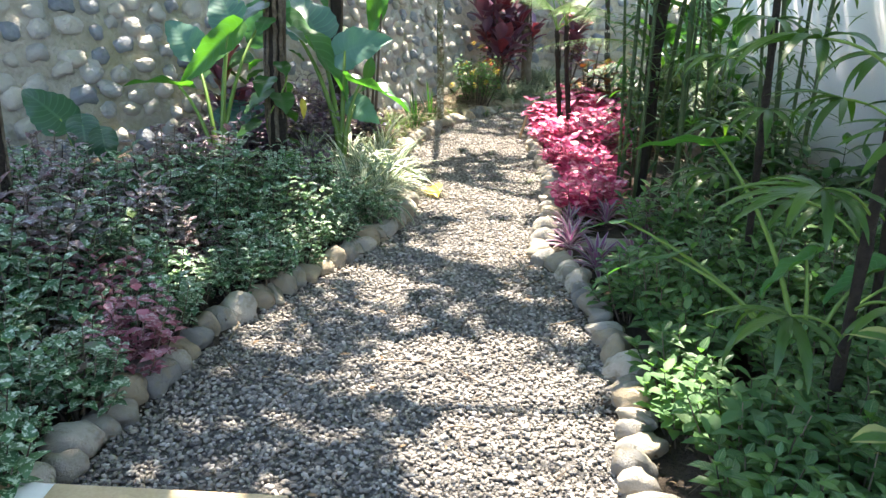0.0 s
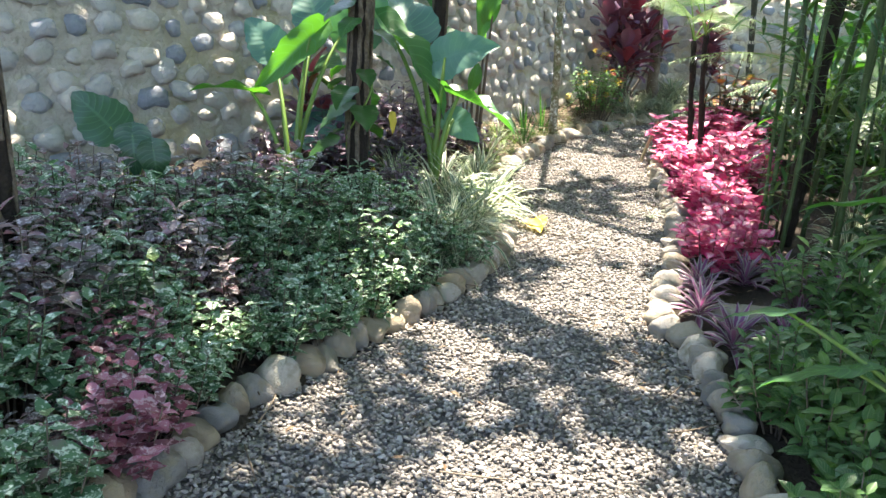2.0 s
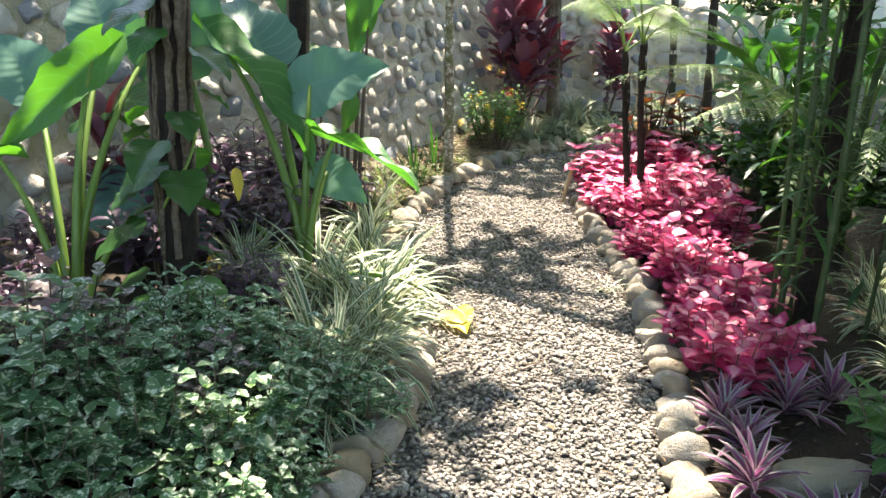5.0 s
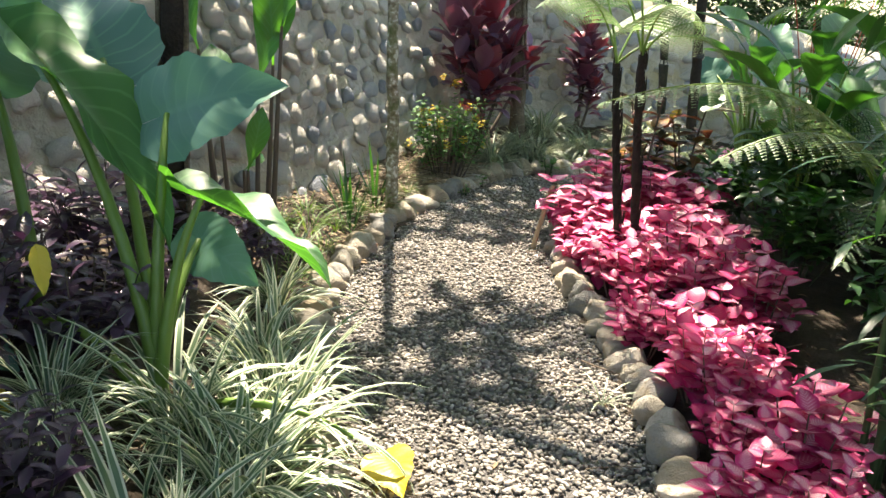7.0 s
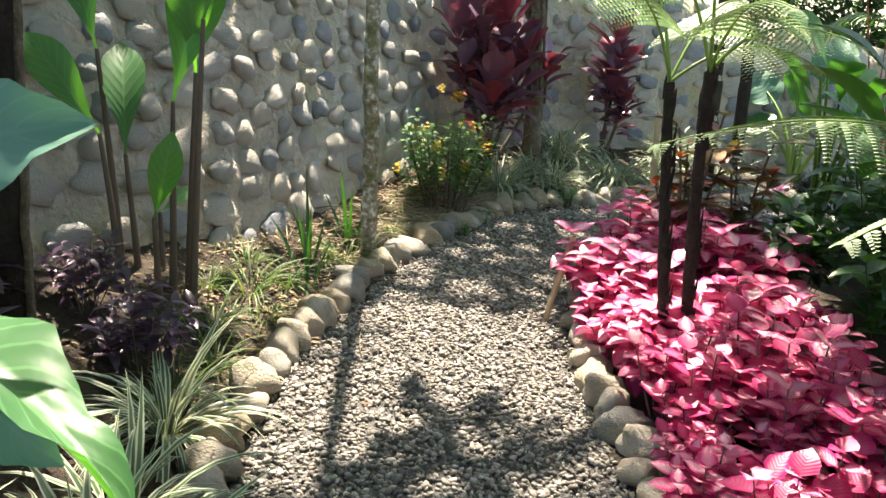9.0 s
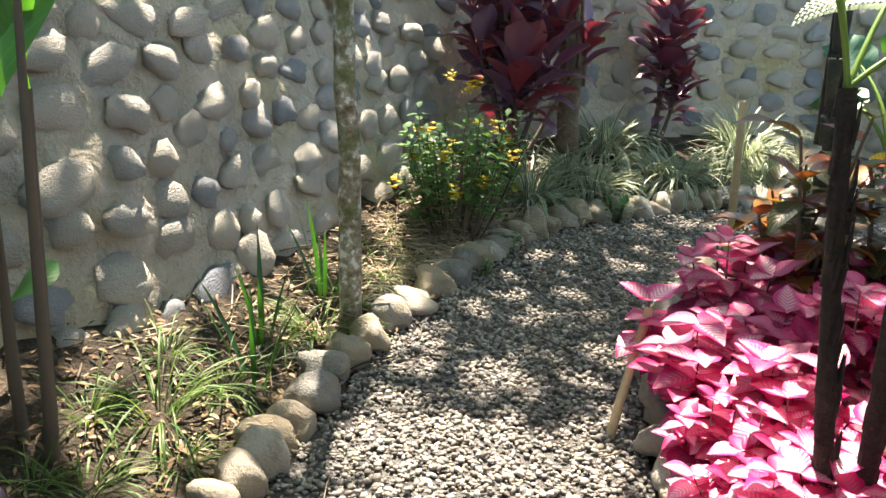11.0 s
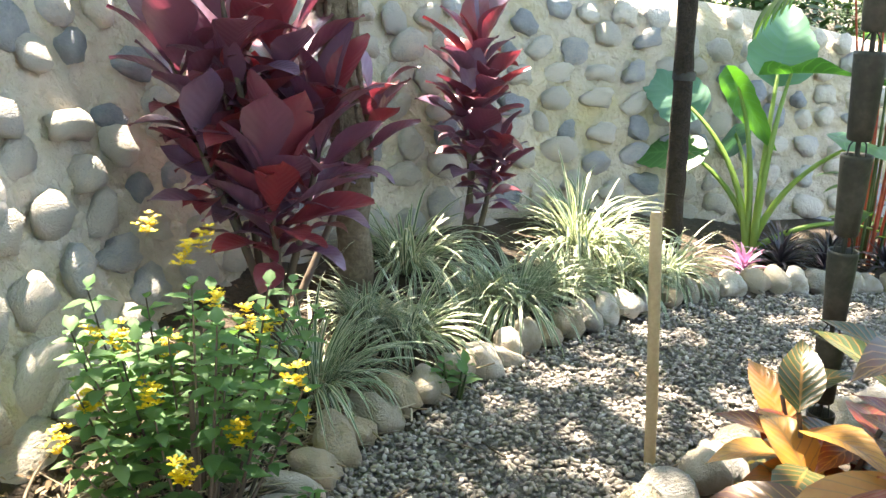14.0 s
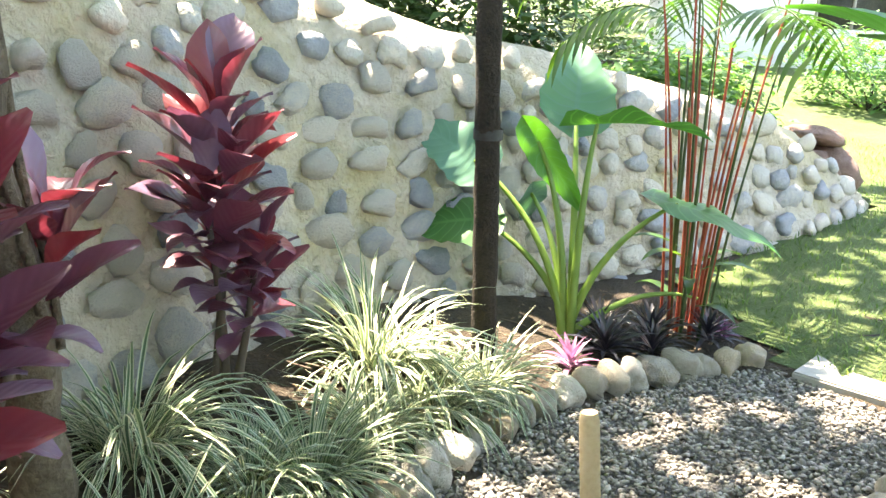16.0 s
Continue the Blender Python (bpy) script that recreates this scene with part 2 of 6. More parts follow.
BROM = leaf_mat("dark_bromeliad_leaf", [(0.05, (0.022, 0.020, 0.028)), (0.5, (0.045, 0.045, 0.055)), (0.95, (0.09, 0.075, 0.10))], (1.2, 1.0, 1.2), 0.28, 0.15)
BROM_PINK = leaf_mat("pink_bromeliad_leaf", [(0.05, (0.24, 0.09, 0.19)), (0.95, (0.46, 0.24, 0.36))], (1.2, 0.9, 1.1), 0.35, 0.25)
DARKBUSH = leaf_mat("dark_purple_bush_leaf", [(0.05, (0.022, 0.016, 0.028)), (0.5, (0.06, 0.035, 0.065)), (0.95, (0.13, 0.07, 0.12))], (1.3, 0.8, 1.1), 0.3, 0.2)
CROTON = leaf_mat("croton_leaf", [(0.05, (0.035, 0.075, 0.025)), (0.4, (0.05, 0.06, 0.025)), (0.55, (0.17, 0.025, 0.02)), (0.75, (0.26, 0.05, 0.022)), (1.0, (0.46, 0.30, 0.05))], (1.4, 1.2, 0.6), 0.34, 0.3, "veins", (0.24, 0.13, 0.04), per="object")
GRASS = leaf_mat("grass_blade", [(0.05, (0.035, 0.085, 0.016)), (0.5, (0.08, 0.16, 0.032)), (0.95, (0.18, 0.25, 0.07))], (1.2, 1.3, 0.5), 0.5, 0.35)
LAWN = rough_mat("lawn", [(0.25, (0.045, 0.075, 0.022)), (0.5, (0.08, 0.115, 0.038)), (0.75, (0.13, 0.15, 0.065))], 1.5, 50, 0.95, 1.0, 0.03)
RED_CANE = rough_mat("red_cane", [(0.25, (0.20, 0.035, 0.022)), (0.5, (0.33, 0.06, 0.035)), (0.75, (0.30, 0.16, 0.06))], 6, 30, 0.5, 0.3, 0.004)
GREEN_CANE = rough_mat("green_cane", [(0.25, (0.025, 0.04, 0.016)), (0.5, (0.05, 0.08, 0.028)), (0.75, (0.10, 0.13, 0.05))], 6, 30, 0.5, 0.3, 0.004)
STRAW = rough_mat("straw", [(0.15, (0.17, 0.12, 0.075)), (0.5, (0.34, 0.27, 0.18)), (0.85, (0.55, 0.47, 0.36))], 8, 60, 0.85, 0.3, 0.004, per="island")
YELLOW_LEAF = leaf_mat("yellow_fallen_leaf", [(0.05, (0.72, 0.52, 0.03)), (0.95, (0.80, 0.66, 0.12))], None, 0.45, 0.3, per="object")
HEDGE_LEAF = leaf_mat("hedge_leaf", [(0.05, (0.014, 0.04, 0.014)), (0.5, (0.025, 0.065, 0.02)), (0.95, (0.05, 0.10, 0.03))], (1.2, 1.5, 0.5), 0.5, 0.12, spec=0.3)
SHADE_CANOPY = leaf_mat("shade_canopy_leaf", [(0.05, (0.06, 0.13, 0.03)), (0.95, (0.13, 0.22, 0.06))], (1.3, 1.5, 0.6), 0.45, 0.4)
CREAM_EDGE = leaf_mat("cream_edged_leaf", [(0.1, (0.05, 0.13, 0.03)), (0.9, (0.10, 0.20, 0.05))], (1.2, 1.4, 0.6), 0.4, 0.32, "edge", (0.42, 0.42, 0.16), per="object")

# ---- mesh building ----
rng = random.Random(11)
nrg = np.random.default_rng(11)


class Heap:
    """Gathers vertices, faces and leaf coordinates; becomes one mesh."""

    def __init__(self):
        self.v, self.f, self.uv, self.n = [], [], [], 0

    def add(self, verts, faces, uv=None):
        verts = np.asarray(verts, float)
        self.v.append(verts)
        self.f.append(np.asarray(faces, int) + self.n)
        self.uv.append(np.zeros((len(verts), 2)) if uv is None else np.asarray(uv, float))
        self.n += len(verts)

    def spread(self, form, mats):
        """The form (verts, faces, uv) once for each 4 x 4 matrix."""
        verts, faces, uv = form
        mats = np.asarray(mats, float)
        k = len(mats)
        if not k:
            return
        w = np.einsum("kij,nj->kni", mats[:, :3, :3], verts) + mats[:, None, :3, 3]
        f = faces[None] + (np.arange(k) * len(verts))[:, None, None]
        self.add(w.reshape(-1, 3), f.reshape(-1, faces.shape[1]), np.tile(uv, (k, 1)))

    def mesh(self, name, mat, smooth=True):
        me = bpy.data.meshes.new(name)
        v = np.concatenate(self.v).astype(np.float32)
        loops = np.concatenate([f.ravel() for f in self.f]).astype(np.int32)
        counts = np.concatenate([np.full(len(f), f.shape[1]) for f in self.f]).astype(np.int32)
        starts = np.concatenate([[0], np.cumsum(counts)[:-1]]).astype(np.int32)
        me.vertices.add(len(v))
        me.vertices.foreach_set("co", v.ravel())
        me.loops.add(len(loops))
        me.loops.foreach_set("vertex_index", loops)
        me.polygons.add(len(counts))
        me.polygons.foreach_set("loop_start", starts)
        me.update(calc_edges=True)
        uv = np.concatenate(self.uv)
        layer = me.uv_layers.new(name="UVMap")
        layer.data.foreach_set("uv", uv[loops].astype(np.float32).ravel())
        me.materials.append(mat)
        if smooth:
            me.polygons.foreach_set("use_smooth", np.ones(len(me.polygons), bool))
        me.update()
        return me


def part(name, heap, mat, parent, label="", smooth=True):
    me = heap if isinstance(heap, bpy.types.Mesh) else heap.mesh(name, mat, smooth)
    ob = new(name, me)
    ob.parent = parent
    return tagged(ob, label)


def thing(name, at=(0, 0, 0), label="", category="", group="", turn=0.0, scale=1.0):
    ob = new(name)
    ob.empty_display_size = 0.05
    ob.matrix_basis = Matrix.LocRotScale(at, Euler((0, 0, turn)), (scale,) * 3)
    return tagged(ob, label, category, group)


def grid_faces(n, m):
    i, j = np.meshgrid(np.arange(n), np.arange(m), indexing="ij")
    a = (i * (m + 1) + j).ravel()
    return np.stack([a, a + 1, a + m + 2, a + m + 1], 1)


PROFILES = {
    "ovate": lambda v: np.sin(np.pi * v ** 0.75) * (1 - 0.25 * v) + 0.02,
    "lance": lambda v: np.sin(np.pi * v ** 0.85) ** 0.85 + 0.02,
    "strap": lambda v: np.clip(np.minimum(0.55 + 2.2 * v, (1 - v) * 2.4), 0.03, 1),
    "paddle": lambda v: np.clip(np.sin(np.pi * np.clip(v * 1.02 - 0.02, 0, 1) ** 1.5), 0.05, 1),
    "petal": lambda v: np.sin(np.pi * v ** 1.3) + 0.05,
}


def leaf_form(kind, n, m, length, width, bend=0.6, fold=0.25, wave=0.0, droop=1.3):
    """A blade along +y that bends down; m is even, so that it has a midrib."""
    v = np.linspace(0, 1, n + 1)
    ang = -bend * v ** droop
    y = np.concatenate([[0], np.cumsum(np.cos(ang[:-1]) / n)]) * length
    z = np.concatenate([[0], np.cumsum(np.sin(ang[:-1]) / n)]) * length
    half = PROFILES[kind](v) * width / 2
    u = np.linspace(-1, 1, m + 1)
    V, U = np.meshgrid(v, u, indexing="ij")
    x = U * half[:, None]
    lift = fold * np.abs(U) * half[:, None] + wave * width * np.sin(V * 9 + U * 2) * np.abs(U)
    yy = y[:, None] - np.sin(ang)[:, None] * lift
    zz = z[:, None] + np.cos(ang)[:, None] * lift
    return (np.stack([x, yy, zz], -1).reshape(-1, 3), grid_faces(n, m), np.stack([(U + 1) / 2, V], -1).reshape(-1, 2))


def heart_form(n=14, m=8, fold=0.16, wave=0.03, bend=0.7):
    """An elephant-ear blade, one long from notch lobes to tip, with scalloped edges; the stalk meets it at the origin."""
    v = np.linspace(0, 1, n + 1)
    u = np.linspace(-1, 1, m + 1)
    V, U = np.meshgrid(v, u, indexing="ij")
    half = 0.40 * np.sin(np.pi * np.clip(v, 0.0, 1) ** 0.62) ** 0.8 + 0.004
    edge = 1 + 0.05 * np.sin(V * 42) * np.abs(U) ** 3
    x = U * half[:, None] * edge
    notch = 0.22 * np.exp(-((U / 0.42) ** 2)) * (1 - V) ** 3
    y = V - 0.26 + notch
    ang = -bend * np.clip(y, 0, 1) ** 1.4
    z = -np.sin(-ang) * np.clip(y, 0, 1) * 0.8 + fold * np.abs(x) + wave * np.sin(V * 16) * np.abs(U) ** 2 - 0.20 * x ** 2
    return (np.stack([x, y, z], -1).reshape(-1, 3), grid_faces(n, m), np.stack([(U + 1) / 2, V], -1).reshape(-1, 2))


def tube_form(points, radii, sides=7):
    p = np.asarray(points, float)
    n = len(p)
    r = np.broadcast_to(np.asarray(radii, float), (n,))
    tan = np.gradient(p, axis=0)
    tan /= np.linalg.norm(tan, axis=1)[:, None] + 1e-9
    ref = np.array([0.31, 0.95, 0.1]) if abs(tan[0][2]) > 0.7 else np.array([0, 0, 1.0])
    a = np.cross(tan, ref)
    a /= np.linalg.norm(a, axis=1)[:, None] + 1e-9
    b = np.cross(tan, a)
    th = np.linspace(0, 2 * np.pi, sides, endpoint=False)
    ring = p[:, None] + r[:, None, None] * (np.cos(th)[None, :, None] * a[:, None] + np.sin(th)[None, :, None] * b[:, None])
    verts = ring.reshape(-1, 3)
    i, j = np.meshgrid(np.arange(n - 1), np.arange(sides), indexing="ij")
    k = (j + 1) % sides
    f = np.stack([i * sides + j, i * sides + k, (i + 1) * sides + k, (i + 1) * sides + j], -1).reshape(-1, 4)
    uv = np.stack(np.broadcast_arrays(th[None] / 6.283, np.linspace(0, 1, n)[:, None]), -1).reshape(-1, 2)
    return verts, f, uv


def bezier(a, b, c, n=9):
    s = np.linspace(0, 1, n)[:, None]
    a, b, c = (np.asarray(k, float) for k in (a, b, c))
    return (1 - s) ** 2 * a + 2 * s * (1 - s) * b + s ** 2 * c


def aim(at, way, up=(0, 0, 1), scale=1.0):
    """A matrix whose y runs along way and whose z leans to up."""
    y = Vector(way).normalized()
    x = y.cross(Vector(up))
    x = x.normalized() if x.length > 1e-4 else Vector((1, 0, 0))
    z = x.cross(y)
    s = scale if isinstance(scale, tuple) else (scale,) * 3
    return np.array([[x[0] * s[0], y[0] * s[1], z[0] * s[2], at[0]], [x[1] * s[0], y[1] * s[1], z[1] * s[2], at[1]], [x[2] * s[0], y[2] * s[1], z[2] * s[2], at[2]], [0, 0, 0, 1]])


def round_stone(name, mat, seed, sub=2, lump=0.16, flat=1.0):
    bm = bmesh.new()
    bmesh.ops.create_icosphere(bm, subdivisions=sub, radius=1.0)
    off = Vector((seed * 7.31, seed * 3.17, seed * 1.7))
    for v in bm.verts:
        p = v.co.copy()
        k = 1 + lump * noise.noise(p * 1.1 + off) * 1.6 + lump * 0.35 * noise.noise(p * 3.2 + off)
        q = Vector([math.copysign(abs(c) ** 0.86, c) for c in p])
        v.co = q * k
        v.co.z *= flat
    me = bpy.data.meshes.new(name)
    for f in bm.faces:
        f.smooth = True
    bm.to_mesh(me)
    bm.free()
    me.materials.append(mat)
    return me


def smooth_line(points, step):
    """A smooth line through plan points, in even steps."""
    p = np.asarray(points, float)
    q = np.vstack([2 * p[0] - p[1], p, 2 * p[-1] - p[-2]])
    out = []
    for i in range(1, len(q) - 2):
        t = np.linspace(0, 1, 24, endpoint=False)[:, None]
        a, b, c, d = q[i - 1], q[i], q[i + 1], q[i + 2]
        out.append(0.5 * ((2 * b) + (c - a) * t + (2 * a - 5 * b + 4 * c - d) * t ** 2 + (3 * b - a - 3 * c + d) * t ** 3))
    out = np.vstack(out + [p[-1:]])
    s = np.concatenate([[0], np.cumsum(np.linalg.norm(np.diff(out, axis=0), axis=1))])
    k = np.linspace(0, s[-1], max(2, int(s[-1] / step) + 1))
    return np.stack([np.interp(k, s, out[:, i]) for i in range(out.shape[1])], 1)


# ---- the plan ----
LEFT_EDGE = [(-1.6, -2.5), (-1.45, -0.5), (-1.26, 1.4), (-1.13, 2.43), (-1.06, 2.9), (-0.96, 3.43), (-0.79, 3.86), (-0.54, 4.4), (-0.33, 4.93), (-0.22, 5.4), (-0.22, 5.9), (-0.31, 6.5),
             (-0.36, 7.3), (-0.27, 7.95), (-0.08, 8.65), (0.13, 9.22), (0.40, 9.7), (0.73, 10.26), (1.14, 10.58), (1.69, 10.88), (2.32, 11.12), (2.76, 11.19), (3.05, 11.16), (3.53, 11.08), (3.86, 10.98)]
RIGHT_EDGE = [(0.35, -2.5), (0.45, -0.5), (0.55, 1.4), (0.62, 2.36), (0.71, 3.0), (0.72, 3.53), (0.65, 4.27), (0.51, 4.66), (0.58, 5.1), (0.68, 5.5), (0.76, 6.2), (0.80, 6.7), (0.78, 7.3),
              (0.79, 8.0), (0.87, 8.6), (1.08, 9.3), (1.39, 9.8), (1.66, 9.95), (1.9, 10.02), (2.73, 10.17), (3.2, 10.2), (3.84, 10.3)]
left_line, right_line = smooth_line(LEFT_EDGE, 0.05), smooth_line(RIGHT_EDGE, 0.05)
path_ring = np.vstack([left_line, right_line[::-1]])


def inside(ring, x, y):
    x, y = np.asarray(x, float), np.asarray(y, float)
    res = np.zeros(x.shape, bool)
    px, py = ring[:, 0], ring[:, 1]
    qx, qy = np.roll(px, 1), np.roll(py, 1)
    for a, b, c, d in zip(px, py, qx, qy):
        if b != d:
            res ^= ((b > y) != (d > y)) & (x < (c - a) * (y - b) / (d - b) + a)
    return res


def edge_distance(x, y):
    p = np.stack([np.ravel(x), np.ravel(y)], 1)
    best = np.full(len(p), 1e9)
    for e in path_ring[::2]:
        best = np.minimum(best, np.hypot(p[:, 0] - e[0], p[:, 1] - e[1]))
    return best.reshape(np.shape(x))


def ground_z(x, y):
    """The height of the ground: level on the path, rising over the beds."""
    x, y = np.asarray(x, float), np.asarray(y, float)
    d = edge_distance(x, y)
    k = np.clip((d - 0.1) / 0.8, 0, 1)
    right = np.clip((x - 0.55 - 0.02 * y) / 0.3, 0, 1) * (y < 9.6)
    tail = np.clip((x - 2.4) / 1.2, 0, 1)
    rise = 0.25 * (1 - 0.65 * right) * (1 - 0.75 * tail)
    z = 0.015 + rise * k * k * (3 - 2 * k)
    z = np.where(inside(path_ring, x, y), -0.02, z)
    return np.where((x > 5.5) & (d > 1), np.maximum(z, 0.03 + 0.02 * np.clip(x - 6, 0, 50)), z)


def gz(x, y):
    return float(ground_z(np.array([x]), np.array([y]))[0])


# ---- ground ----
xs = np.concatenate([[-400, -120, -40, -15], np.arange(-6, 9.01, 0.1), [14, 25, 60, 150, 400]])
ys = np.concatenate([[-400, -120, -40, -12], np.arange(-4, 15.01, 0.1), [20, 30, 60, 150, 400]])
X, Y = np.meshgrid(xs, ys, indexing="ij")
Z = ground_z(X, Y)
near = (np.abs(X) < 9) & (Y > -4.1) & (Y < 15.1)
Z = np.where(near, Z + np.where(Z > 0.0, nrg.normal(0, 0.007, Z.shape), 0), Z)
Z = np.where(X > 9, np.minimum(Z, 0.6), Z)
h = Heap()
h.add(np.stack([X, Y, Z], -1).reshape(-1, 3), grid_faces(len(xs) - 1, len(ys) - 1)[:, ::-1])
ground = new("ground", h.mesh("ground", SOIL))
tagged(ground, "dark damp garden soil of the planting beds", "ground", kind="structure")

la = left_line[np.linspace(0, len(left_line) - 1, 240).astype(int)]
ra = right_line[np.linspace(0, len(right_line) - 1, 240).astype(int)]
u = np.linspace(0, 1, 9)
P = la[:, None] * (1 - u)[None, :, None] + ra[:, None] * u[None, :, None]
pz = -0.004 + 0.006 * nrg.random(P.shape[:2])
h = Heap()
h.add(np.concatenate([P, pz[..., None]], -1).reshape(-1, 3), grid_faces(239, 8)[:, ::-1])
tagged(new("pavement", h.mesh("pavement", GRAVEL_BED)), "winding garden path bed of grey gravel", "path", kind="structure")

# loose gravel, denser where the path is walked
ico = bmesh.new()
bmesh.ops.create_icosphere(ico, subdivisions=1, radius=1.0)
iv = np.array([v.co[:] for v in ico.verts])
ifc = np.array([[v.index for v in f.verts] for f in ico.faces])
ico.free()
bx = nrg.uniform(-1.5, 4.0, 340000)
by = nrg.uniform(-2.5, 11.4, 340000)
ok = inside(path_ring, bx, by)
bx, by = bx[ok], by[ok]
k = len(bx)
size = nrg.uniform(0.005, 0.0105, k) * nrg.choice([1, 1, 1, 1.35], k)
rot = nrg.uniform(0, 6.283, k)
tilt = nrg.normal(0, 0.35, k)
asp = nrg.uniform(0.6, 0.95, k)
mats = np.zeros((k, 4, 4))
c, s, ct, st = np.cos(rot), np.sin(rot), np.cos(tilt), np.sin(tilt)
mats[:, 0, 0], mats[:, 0, 1], mats[:, 0, 2] = c * ct * size * 1.25, -s * size * asp, c * st * size * 0.55
mats[:, 1, 0], mats[:, 1, 1], mats[:, 1, 2] = s * ct * size * 1.25, c * size * asp, s * st * size * 0.55
mats[:, 2, 0], mats[:, 2, 2] = -st * size * 1.25, ct * size * 0.55
mats[:, 0, 3], mats[:, 1, 3], mats[:, 2, 3] = bx, by, nrg.uniform(0.002, 0.014, k)
h = Heap()
forms = [(iv * (1 + nrg.normal(0, 0.13, (len(iv), 1))), ifc, np.zeros((len(iv), 2))) for _ in range(6)]
pick = nrg.integers(0, 6, k)
for i in range(6):
    h.spread(forms[i], mats[pick == i])
tagged(new("gravel", h.mesh("gravel", PEBBLE)), "loose grey and white river gravel on the path", "gravel", kind="stuff")

# ---- the stone wall ----
WALL_BASE = [(-5.6, -3.0), (-4.6, 0.5), (-3.75, 3.0), (-2.55, 5.35), (-1.75, 6.85), (-1.08, 8.1), (-0.66, 8.75), (-0.3, 9.5), (0.08, 10.35), (0.42, 11.0), (0.72, 11.32), (1.1, 11.48), (1.6, 11.68), (2.4, 11.95),
             (3.2, 12.05), (4.0, 12.06), (5.0, 11.98), (6.1, 11.92), (7.0, 12.0), (7.5, 12.1)]
wall_line = smooth_line(WALL_BASE, 0.06)
wt = np.gradient(wall_line, axis=0)
wt /= np.linalg.norm(wt, axis=1)[:, None]
wall_out = np.stack([-wt[:, 1], wt[:, 0]], 1)
wall_s = np.concatenate([[0], np.cumsum(np.linalg.norm(np.diff(wall_line, axis=0), axis=1))])
BATTER = 0.33


def wall_height(x):
    return np.interp(x, [-2, 0.3, 2.2, 2.65, 3.3, 3.95, 4.4, 5.5, 6.3, 7.0, 7.5], [2.2, 1.85, 1.6, 1.5, 1.32, 1.24, 1.14, 0.94, 0.72, 0.32, 0.0])


def wall_point(s, z, proud=0.0):
    b = np.array([np.interp(s, wall_s, wall_line[:, i]) for i in (0, 1)])
    o = np.array([np.interp(s, wall_s, wall_out[:, i]) for i in (0, 1)])
    o /= np.linalg.norm(o)
    d = BATTER * z - proud
    return np.array([b[0] + o[0] * d, b[1] + o[1] * d, z]), o


def wall_lump(x, y, z):
    """How far the uneven mortar stands out."""
    return 0.035 * noise.noise(Vector((x, y, z)) * 2.2) + 0.028 * noise.noise(Vector((x, y, z)) * 7) + 0.022 * noise.noise(Vector((x, y, z)) * 17)


rowsz = np.linspace(-0.12, 1, 38)
front = []
for (bxy, o) in zip(wall_line, wall_out):
    H = float(wall_height(bxy[0])) + 0.05
    col = []
    for w in rowsz:
        z = w * H if w > 0 else w
        lump = wall_lump(bxy[0], bxy[1], z)
        curl = 0.12 * max(0, w - 0.88) / 0.12
        d = BATTER * z - lump + curl
        col.append((bxy[0] + o[0] * d, bxy[1] + o[1] * d, z))
    for back, zz in ((0.25, H), (0.45, H * 0.9), (0.5, -0.15)):
        d = BATTER * H + back
        col.append((bxy[0] + o[0] * d, bxy[1] + o[1] * d, zz))
    front.append(col)
front = np.array(front)
h = Heap()
h.add(front.reshape(-1, 3), grid_faces(front.shape[0] - 1, front.shape[1] - 1)[:, ::-1])
wall = new("wall_north", h.mesh("wall_north", MORTAR))
tagged(wall, "curved leaning wall of round river stones set in sandy mortar", "stone wall", kind="structure")

# its stones: staggered courses
forms = [round_stone("stone", WALL_STONE, i + 3, 2, 0.34) for i in range(9)]
spots = []
course = 0
z = 0.02
while z < 2.2:
    hgt = rng.uniform(0.125, 0.15) * (1.12 if z < 0.4 else 1)
    s = rng.uniform(0, 0.2)
    while s < wall_s[-1] - 0.1:
        w = rng.choice((0.11, 0.14, 0.16, 0.18, 0.21)) * rng.uniform(0.88, 1.15) * (1.1 if z < 0.4 else 1)
        x = np.interp(s, wall_s, wall_line[:, 0])
        zz = z + rng.uniform(-0.045, 0.045)
        if zz < float(wall_height(x)) - 0.04:
            spots.append((s + w / 2, zz, w, min(w * 0.95, hgt * rng.uniform(0.78, 1.08))))
        s += w + rng.uniform(0.03, 0.07)
    z += hgt + 0.012
close, far = [], []
for sp in spots:
    p, o = wall_point(sp[0], sp[1])
    (close if (-1.6 < p[0] < 3.6 and p[1] > 7.0 and sp[1] < 1.25) else far).append(sp)
rng.shuffle(close)
far += close[300:]
close = close[:300]


def stone_matrix(sp):
    p, o = wall_point(sp[0], sp[1])
    p, o = wall_point(sp[0], sp[1], 0.008 + 0.9 * wall_lump(p[0] - o[0] * BATTER * sp[1], p[1] - o[1] * BATTER * sp[1], sp[1]))
    nrm = Vector((-o[0], -o[1], BATTER)).normalized()
    m = Matrix(aim(p, nrm.cross(Vector((o[1], -o[0], 0))), nrm).tolist())
    return m @ pose(0, 0, 0, rng.uniform(-8, 8), rng.uniform(-8, 8), rng.uniform(-20, 20)) @ Matrix.Diagonal((sp[2] / 2 * rng.uniform(0.95, 1.08), sp[3] / 2, rng.uniform(0.026, 0.046), 1))


# ---- border stones ----
edge_forms = [round_stone("border_stone", RIVER, i + 20, 3, 0.30) for i in range(10)]


